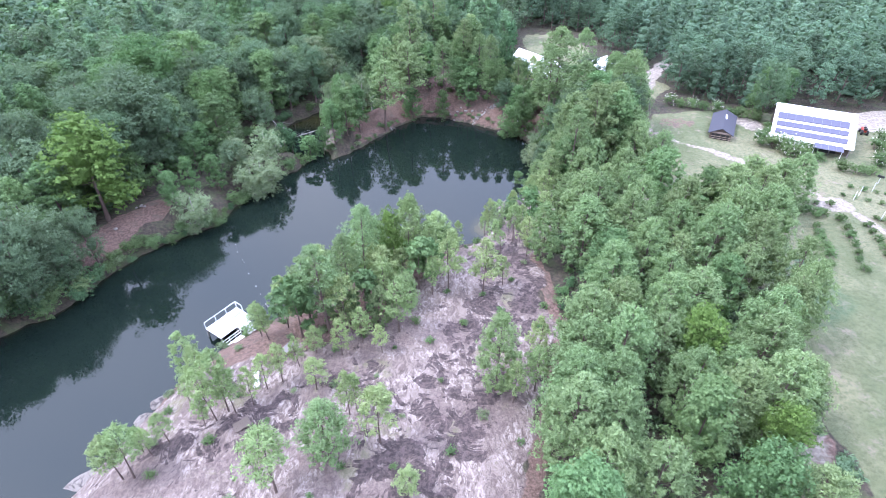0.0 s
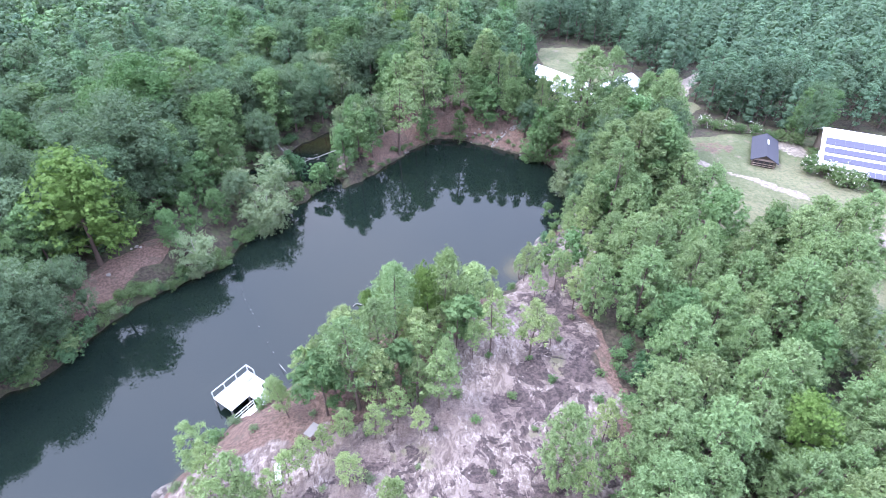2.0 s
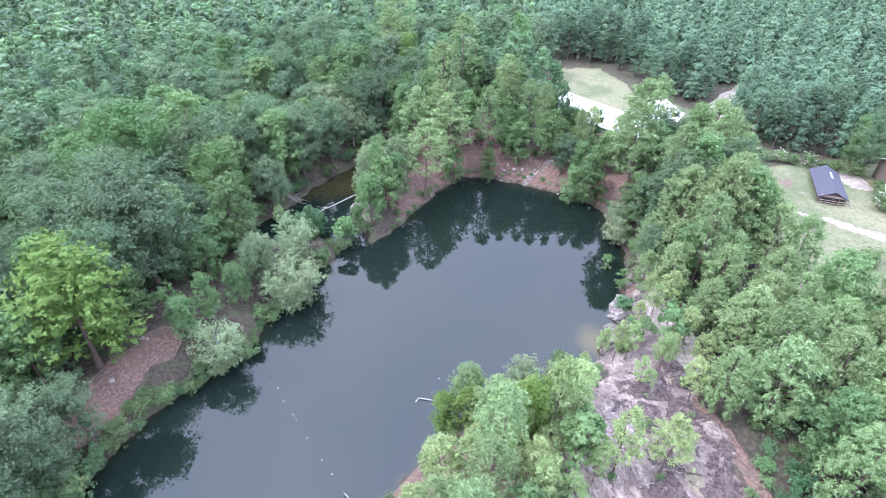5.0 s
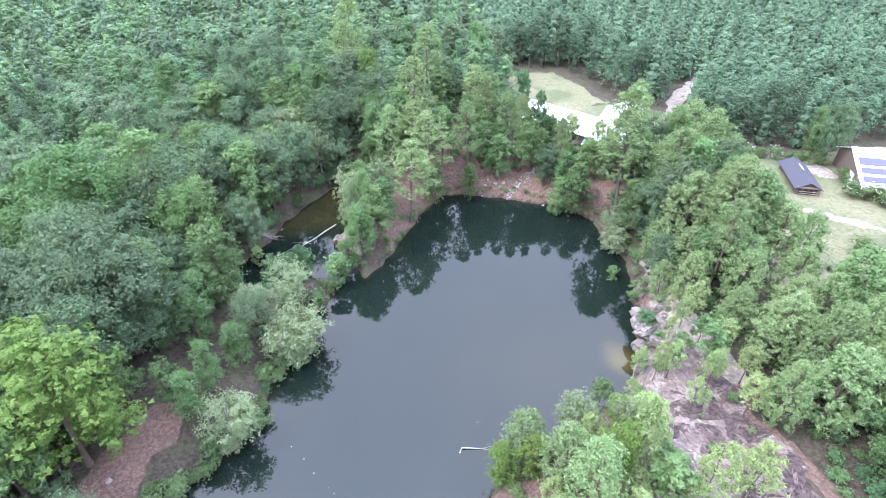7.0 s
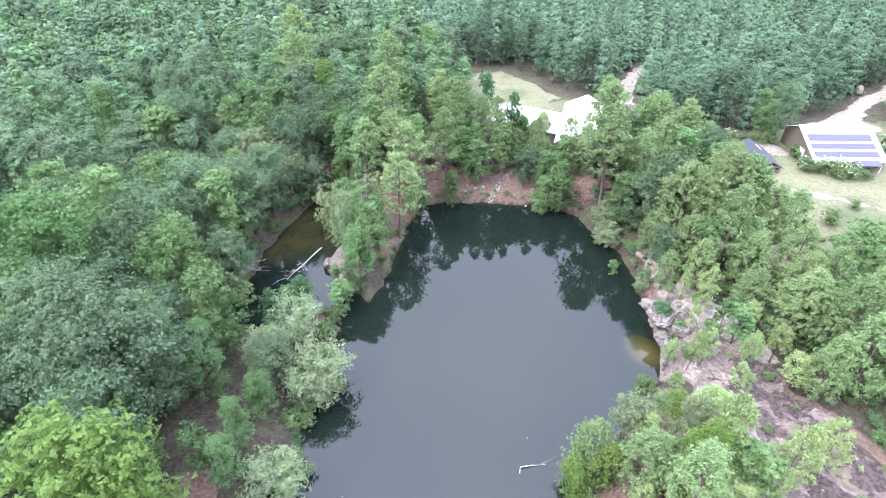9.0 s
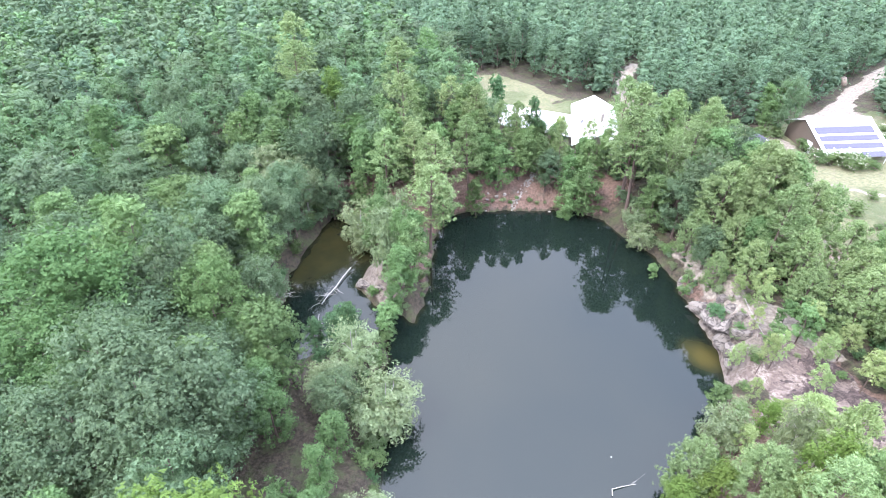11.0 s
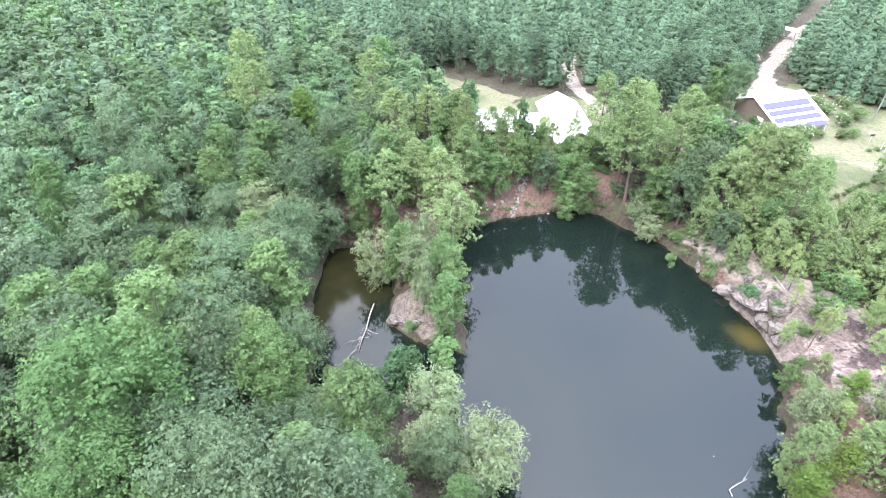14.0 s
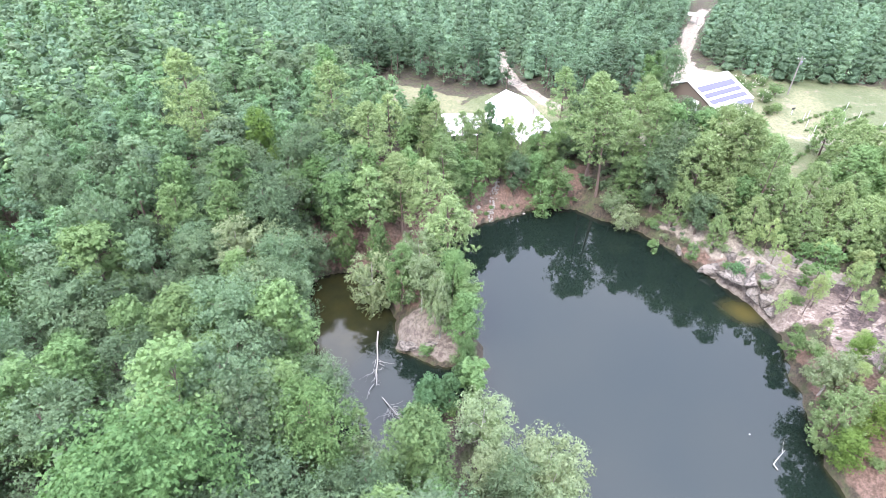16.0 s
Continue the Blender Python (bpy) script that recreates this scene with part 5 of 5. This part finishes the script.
for x, y in scatter(r, [(11.5, 80), (11.5, 75), (9.5, 70.5), (14, 72), (15.5, 80), (17, 88), (15, 86)], 1.7, [], lambda p: shore(p) > 0.9):
    bush(["pale", "lime", "shrub"][r.randint(3)], x, y, 0.4 + 0.5 * r.rand(), "low yellowish shrub on top of the cliff", "shrubs on the cliff top")
# fringe of plantation and yard
for x, y, s in [(59.6, 87.2, 1.2), (61.6, 85.8, 1.1), (77.0, 88.8, 1.2)]:
    bush("myrtle", x, y, s, "large crape myrtle in white blossom before the barn", "crape myrtles")
for x, y in [(46.3, 108.2), (50, 106.6), (54.1, 104.6), (56.6, 90.2), (58.0, 88.2), (59.4, 85.8), (60.6, 85.0), (75.6, 87.6), (76.8, 86.0), (83, 84.5), (84.5, 86.0), (72.5, 82.0)]:
    bush("myrtle", x, y, 0.85 + 0.3 * r.rand(), "crape myrtle covered in white blossom", "crape myrtles")
for x, y, s in [(45.1, 77.1, 1.6), (52.5, 78.3, 1.0), (63.2, 83.6, 1.1), (65.4, 80.6, 1.3), (67.6, 79.6, 1.2), (69.8, 79.0, 1.0), (58, 101.6, 1.5), (60.6, 100.4, 1.5), (56.2, 102.8, 1.3), (78.0, 81.0, 1.8), (75.4, 83.0, 1.3), (48.3, 107.6, 1.2), (52.2, 105.6, 1.2)]:
    bush("shrub", x, y, s, "rounded green shrub beside the mown grass", "yard shrubs")
for x, y, s in [(60, 94.2, 1.5), (60.8, 92.6, 1.2)]:
    bush("lime", x, y, s, "bright lime-green vine bush beside the barn", "yard shrubs")


def row_of(ax, ay, bx, by, gap, size, label, flat=1.0):
    L = math.hypot(bx - ax, by - ay)
    for i in range(int(L / gap) + 1):
        t = i * gap / L
        bush("garden", ax + (bx - ax) * t + r.normal() * 0.12, ay + (by - ay) * t + r.normal() * 0.12, size * (0.8 + 0.4 * r.rand()), label, "rows of garden bushes", flat)


row_of(34.6, 71.9, 56.0, 67.0, 1.05, 1.15, "dark green berry bush in a hedge-like row")
row_of(36.2, 75.6, 58.0, 69.6, 1.7, 0.8, "small berry bush in a garden row")
row_of(52.6, 64.5, 49.8, 54.5, 1.9, 1.0, "berry bush in a garden row on mown grass")
row_of(56.6, 65.0, 53.2, 54.0, 1.9, 1.0, "berry bush in a garden row on mown grass")
row_of(60.0, 64.4, 57.6, 54.0, 1.9, 1.0, "berry bush in a garden row on mown grass")
row_of(61.4, 72.6, 78.0, 62.0, 1.6, 0.7, "low vine plant in a trellis row")
row_of(64.0, 75.0, 80.0, 66.0, 1.6, 0.7, "low vine plant in a trellis row")
row_of(62.5, 66.0, 72.0, 59.6, 1.4, 0.9, "low vine plant in a trellis row")


# ---- small things out of doors ----
def make_pole():
    ob = thing("utility_pole", 80.3, 78.4, 5.6, -60, "grey wooden utility pole with a transformer can", "utility pole")
    part("pole", mesh_np("pole", *tube([[0, 0, -0.8], [0, 0, 4], [0, 0, 8.6]], [0.16, 0.14, 0.10], 10), GREY_WOOD, True), None, ob)
    part("crossarm", box(0, 0, 7.9, 1.6, 0.12, 0.14), GREY_WOOD, ob)
    part("transformer", mesh_np("transformer", *tube([[0.3, 0.1, 6.7], [0.3, 0.1, 6.75], [0.3, 0.1, 7.5], [0.3, 0.1, 7.55]], [0.02, 0.24, 0.24, 0.02], 12), ALU, True), None, ob, "grey transformer can")
    for x in (-0.7, 0.0, 0.7):
        part("insulator", box(x, 0, 8.04, 0.08, 0.08, 0.16), WHITE, ob)
    for z, x in ((8.0, 0.6), (7.1, 0.0)):
        t = np.linspace(0, 1, 12)
        path = np.column_stack([x + t * 40, t * 12, z - 4 * 1.4 * t * (1 - t)])
        part("wire", mesh_np("wire", *tube(path, np.full(12, 0.018), 4), RUBBER, True), None, ob)
    return ob


make_pole()


def branchy(path, r0, twigs, spread, seed, droop=-0.1):
    """A bleached stem lying in the water; its far end forks into crooked twigs that lean onwards."""
    r = np.random.RandomState(seed)
    path = np.array(path, float)
    n = len(path)
    out = [tube(path, r0 * np.linspace(1.0, 0.35, n), 7)]
    on = (path[-1] - path[0]) / np.linalg.norm(path[-1] - path[0])
    for i in range(twigs):
        k = n - 1 - r.rand() * max(1.0, n * 0.45)
        s = path[int(k)] + (path[min(int(k) + 1, n - 1)] - path[int(k)]) * (k - int(k)) + r.normal(size=3) * spread * 0.25 * np.array([1, 1, 0.1])
        d = on * (0.5 + 0.6 * r.rand()) + np.array([r.normal() * 0.75, r.normal() * 0.75, abs(r.normal()) * 0.35 + droop])
        L = spread * (0.6 + 1.1 * r.rand())
        e = s + d * L
        m = (s + e) / 2 + r.normal(size=3) * 0.18 * L
        out.append(tube([s, m, e], [r0 * 0.35, r0 * 0.22, r0 * 0.06], 4))
        for j in range(2):
            q = m + (e - m) * r.rand()
            out.append(tube([q, q + (d * 0.5 + r.normal(size=3) * 0.5) * L * 0.45], [r0 * 0.16, r0 * 0.04], 3))
    return join(out)


def lying(name, x, y, z, path, r0, twigs, spread, seed, label, category="log", droop=-0.1):
    ob = thing(name, x, y, z, 0, label, category)
    part("stem", mesh_np("stem", *branchy(path, r0, twigs, spread, seed, droop), dead_wood, True), None, ob)
    return ob


lying("fallen_log", -24.8, 111.2, 0.2, [(0, 0, 0.25), (-1.8, -1.3, 0.15), (-3.6, -2.9, 0.12), (-5.2, -4.0, 0.08), (-6.6, -5.2, 0.05)], 0.11, 12, 1.0, 3, "bleached fallen tree trunk lying in the cove")
lying("brush_pile", -33.6, 102.2, -0.05, [(1.2, 2.2, 0.1), (0.7, 1.0, 0.3), (0.3, -0.3, 0.35), (-0.2, -1.6, 0.15)], 0.06, 34, 0.9, 4, "tangle of bare bleached branches in the cove", "brush")
lying("floating_snag", -16.4, 65.4, 0.05, [(-0.4, -0.5, 0.0), (0.0, 0.0, 0.12), (1.4, -0.4, 0.05), (2.6, -0.8, -0.05)], 0.065, 3, 0.4, 5, "white forked snag floating on the pond", "branch")
lying("dead_roots", -36.0, 110.2, 0.4, [(-1.0, 0.5, 1.6), (0, 0, 0.5), (1.0, -0.6, 0.0)], 0.10, 14, 0.9, 6, "bleached roots hanging down to the cove", "branch")
lying("fallen_branch", -12.6, 110.2, 0.4, [(-1.5, 1.5, 2.4), (0, 0, 0.8), (1.4, -1.2, 0.0)], 0.07, 10, 0.8, 8, "bleached broken branch leaning over the shore", "branch")
lying("fallen_tree", 12.2, 71.5, ground_at(12.2, 71.5), [(1.2, 2.2, 0.9), (0.4, 0.6, 0.3), (-0.6, -1.0, 0.15), (-1.6, -2.6, 0.1)], 0.05, 8, 0.7, 9, "dead grey trunk lying on the cliff top")
lying("leaning_stick", -23.6, 53.6, 0.1, [(-0.75, 1.0, 0.25), (0, 0, 0.5), (0.8, -1.0, 0.9)], 0.035, 0, 0.1, 10, "thin white pole slanting into the water", "pole")

BUOYS = [(-33.9, 70.3), (-32.7, 68.5), (-31.8, 66.6), (-30.5, 64.6), (-30.0, 63.9), (-28.6, 61.4), (-26.8, 58.6), (-25.7, 56.9), (-13.8, 68.1)]
bm = bmesh.new()
bmesh.ops.create_uvsphere(bm, u_segments=12, v_segments=8, radius=0.07)
float_ob = None
for x, y in BUOYS:
    ob = thing("float_buoy", x, y, 0.03, 0, "small white float on the dark pond", "buoy", "floats on the pond")
    if float_ob is None:
        float_ob = part("ball", bm, WHITE, ob)
        ring_me = mesh_np("collar", *tube([[0, 0, 0.06], [0, 0, 0.09], [0, 0, 0.13]], [0.05, 0.05, 0.03], 8), RUBBER)
    else:
        new("ball", float_ob.data).parent = ob
    part("collar", ring_me, None, ob)


def make_table(name, x, y, turn, sx, sy, h, material, label, category):
    ob = thing(name, x, y, ground_at(x, y), turn, label, category)
    n = max(2, int(sx / 0.16))
    for i in range(n):
        part("plank", box(-sx / 2 + (i + 0.5) * sx / n, 0, h - 0.04, sx / n - 0.012, sy, 0.04, 0.006), material, ob)
    for a in (-1, 1):
        for b in (-1, 1):
            part("leg", box(a * (sx / 2 - 0.06), b * (sy / 2 - 0.15), -0.1, 0.08, 0.08, h + 0.06), GREY_WOOD, ob)
    return ob


make_table("bench", -19.7, 37.3, 17, 0.55, 2.1, 0.45, WHITE, "white wooden bench standing on the bare rock", "bench")
make_table("camp_table", -17.4, 41.6, 60, 1.5, 0.9, 0.8, GREY_WOOD, "weathered grey table under the pines", "table")
make_table("wooden_pallet", -19.6, 31.8, 40, 1.5, 1.1, 0.25, TIMBER, "dark weathered timber pallet lying on the rock", "pallet")
stake = thing("marker_stake", -8.0, 31.2, ground_at(-8.0, 31.2), 0, "short white marker stake in the soil", "stake")
part("stake", box(0, 0, -0.2, 0.12, 0.12, 1.0), WHITE, stake)
pump = thing("stand_pipe", 15.2, 107.6, ground_at(15.2, 107.6), 0, "pale stand pipe with a dark cap on the bank", "pipe")
part("pipe", mesh_np("pipe", *tube([[0, 0, -0.4], [0, 0, 1.2], [0, 0, 2.4]], [0.11, 0.11, 0.11], 10), WHITE, True), None, pump)
part("cap", box(0, 0, 2.4, 0.34, 0.34, 0.18), DARK, pump)


def lump(r, s, flat=0.7):
    """A small irregular stone."""
    bm = bmesh.new()
    bmesh.ops.create_icosphere(bm, subdivisions=1, radius=s)
    k = r.randint(1 << 20)
    for v in bm.verts:
        v.co *= 0.8 + 0.35 * math.sin(v.co.x * 9 / s + k) * math.sin(v.co.y * 7 / s + k * 1.7)
        v.co.z *= flat
    return bm


STONES = []
for i in range(5):
    me = bpy.data.meshes.new("stone")
    b = lump(np.random.RandomState(60 + i), 0.3)
    b.to_mesh(me), b.free()
    me.materials.append(STONE)
    STONES.append(me)
steps = thing("stone_steps", 9.5, 113.6, 0, 0, "winding trail of pale stones up the red bank", "path")
line = np.array([(4.6, 111.6), (7.0, 112.6), (9.4, 113.4), (11.6, 114.4), (13.4, 115.6), (13.6, 117.4), (12.6, 118.8)])
for i in range(150):
    t = r.rand() * (len(line) - 1.001)
    k = int(t)
    x, y = line[k] + (line[k + 1] - line[k]) * (t - k) + r.normal(size=2) * 0.33
    s = new("stone", STONES[r.randint(5)])
    s.parent = steps
    s.matrix_basis = pose(x - 9.5, y - 113.6, ground_at(x, y) + 0.03, r.rand() * 40, r.rand() * 40, r.rand() * 360) @ Matrix.Scale(0.55 + 0.6 * r.rand(), 4)
for x, y in [(2, 114.4), (2.8, 115.2), (1.2, 115.6), (3.6, 116.2), (0.4, 116.8), (4.6, 115.0), (6.0, 114.6), (-49.8, 74.6), (-49.2, 75.2), (-48.6, 75.0), (-50.5, 68.9), (-44.6, 69.6), (11.5, 108.6), (16.8, 106.2)]:
    ob = new("boulder", STONES[r.randint(5)])
    ob.matrix_basis = pose(x, y, ground_at(x, y) + 0.05, r.rand() * 40, 0, r.rand() * 360) @ Matrix.Scale(0.9 + 0.9 * r.rand(), 4)
    tagged(ob, "pale rounded stone on the bare bank", "stone", "stones on the banks")


def crag(name, x, y, size, seed, label):
    """A jointed block of bedrock: a cut-up lump with flat faces."""
    rr = np.random.RandomState(seed)
    bm = bmesh.new()
    bmesh.ops.create_icosphere(bm, subdivisions=4, radius=1.0)
    planes = unit(rr, 13)
    dist = 0.55 + 0.4 * rr.rand(13)
    for v in bm.verts:
        c = np.array(v.co)
        k = c @ planes.T / dist
        v.co = Vector(c / max(k.max(), 0.6)) * (1 + 0.05 * noise.noise(v.co * 5))
        v.co = Vector((v.co.x * size[0], v.co.y * size[1], v.co.z * size[2]))
    me = bpy.data.meshes.new(name)
    bm.to_mesh(me), bm.free()
    me.materials.append(CLIFF)
    ob = new(name, me)
    ob.matrix_basis = pose(x, y, max(ground_at(x, y), 0) - size[2] * 0.25, 0, 0, rr.rand() * 360)
    return tagged(ob, label, "rock", "blocks of the cliff")


k = Net("cliff_rock")
grain, vein = k.noise(2.2, 7, 0.65), k.noise(0.9, 6, 0.6, k.pos((1, 1, 2.5)), 1.5)
CLIFF = k.done(k.mix(k.ramp(vein, 0.45, 0.62), k.mix(grain, (0.11, 0.092, 0.082), (0.235, 0.208, 0.185)), (0.055, 0.045, 0.042)), 0.95)
k.bump(grain, 0.7, 0.15)
for i, (x, y, s) in enumerate([(12.8, 79.2, 1.4), (12.3, 77.6, 1.7), (11.4, 76.0, 1.9), (10.9, 74.4, 2.0), (10.1, 73.0, 1.9), (9.2, 71.6, 1.8), (8.2, 70.3, 1.7), (7.0, 69.4, 1.4), (13.6, 76.2, 1.6), (12.6, 74.4, 1.5), (11.6, 72.4, 1.7), (10.4, 70.4, 1.5),
                               (14.2, 81.2, 1.2), (15.3, 83.6, 1.1), (-32.4, 38.6, 1.3), (-33.2, 36.2, 1.5), (-34.6, 32.6, 1.4), (-35.8, 29.4, 1.6), (-24.6, 105.6, 1.1), (-25.0, 107.0, 1.2), (-23.6, 103.6, 1.0)]):
    crag("rock_block", x, y, (s * 0.8, s * 0.62, s * 0.55), 500 + i, "pale fractured bedrock block at the water's edge")

tank = thing("storage_tank", 101.4, 110.0, 5.6, 30, "rusty pinkish steel tank lying beside the drive", "tank")
part("shell", mesh_np("shell", *tube([[-1.7, 0, 0.75], [-1.65, 0, 0.75], [1.65, 0, 0.75], [1.7, 0, 0.75]], [0.05, 0.75, 0.75, 0.05], 18), RUST, True), None, tank)
for x in (-1.0, 1.0):
    part("cradle", box(x, 0, -0.1, 0.2, 1.3, 0.3), GREY_WOOD, tank)

port = thing("carport", 130.0, 111.8, 5.6, 15, "low metal-roofed carport under the trees", "carport")
part("roof", slab([(-2, -1.6, 2.2), (2, -1.6, 2.2), (2, 1.6, 2.5), (-2, 1.6, 2.5)], 0.08), ROOF_WHITE, port)
for x in (-1.85, 1.85):
    for y in (-1.45, 1.45):
        part("post", box(x, y, -0.2, 0.12, 0.12, 2.45), GREY_WOOD, port)

cart = thing("garden_tractor", 77.4, 94.0, 5.6, 70, "small red garden tractor parked beside the barn", "tractor")
part("body", box(0.3, 0, 0.45, 1.3, 0.7, 0.5, 0.1), RED, cart)
part("hood", box(1.0, 0, 0.5, 0.8, 0.6, 0.4, 0.1), RED, cart)
part("seat", box(-0.25, 0, 0.9, 0.45, 0.5, 0.4, 0.06), RUBBER, cart)
part("steering_wheel", box(0.35, 0, 1.0, 0.06, 0.4, 0.35, 0.02), RUBBER, cart)
for x, rad in ((-0.3, 0.45), (1.1, 0.3)):
    for y in (-0.45, 0.45):
        w = part("wheel", mesh_np("wheel", *tube([[x, y - 0.13, rad], [x, y - 0.12, rad], [x, y + 0.12, rad], [x, y + 0.13, rad]], [rad * 0.4, rad, rad, rad * 0.4], 14), RUBBER, True), None, cart)
        part("rim", mesh_np("rim", *tube([[x, y - 0.14, rad], [x, y - 0.139, rad], [x, y + 0.139, rad], [x, y + 0.14, rad]], [0.01, rad * 0.5, rad * 0.5, 0.01], 10), ALU, True), None, w)

for x, y in [(62.1, 71.3), (66.5, 73.8), (64.0, 72.9), (68.8, 73.2), (68.1, 66.9), (72.8, 67.4), (74.5, 64.4), (77.8, 66.9), (62.8, 65.8), (71.0, 60.2)]:
    ob = thing("trellis_post", x, y, ground_at(x, y), 0, "pale wooden trellis post in the garden", "post", "trellis posts")
    part("post", box(0, 0, -0.3, 0.11, 0.11, 1.9), WHITE, ob)
    part("cap", box(0, 0, 1.6, 0.14, 0.14, 0.04), GREY_WOOD, ob)
sign = thing("garden_sign", 68.9, 76.2, ground_at(68.9, 76.2), -40, "small dark board sign on a pale post", "sign")
part("post", box(0, 0, -0.3, 0.1, 0.1, 1.7), WHITE, sign)
part("board", box(0, -0.07, 1.05, 0.9, 0.04, 0.4), DARK, sign)

# models that found no place
for models in (*MODELS.values(), *BUSHES.values()):
    for ob in models:
        if ob.name not in USED:
            for o in (*ob.children_recursive, ob):
                bpy.data.objects.remove(o)
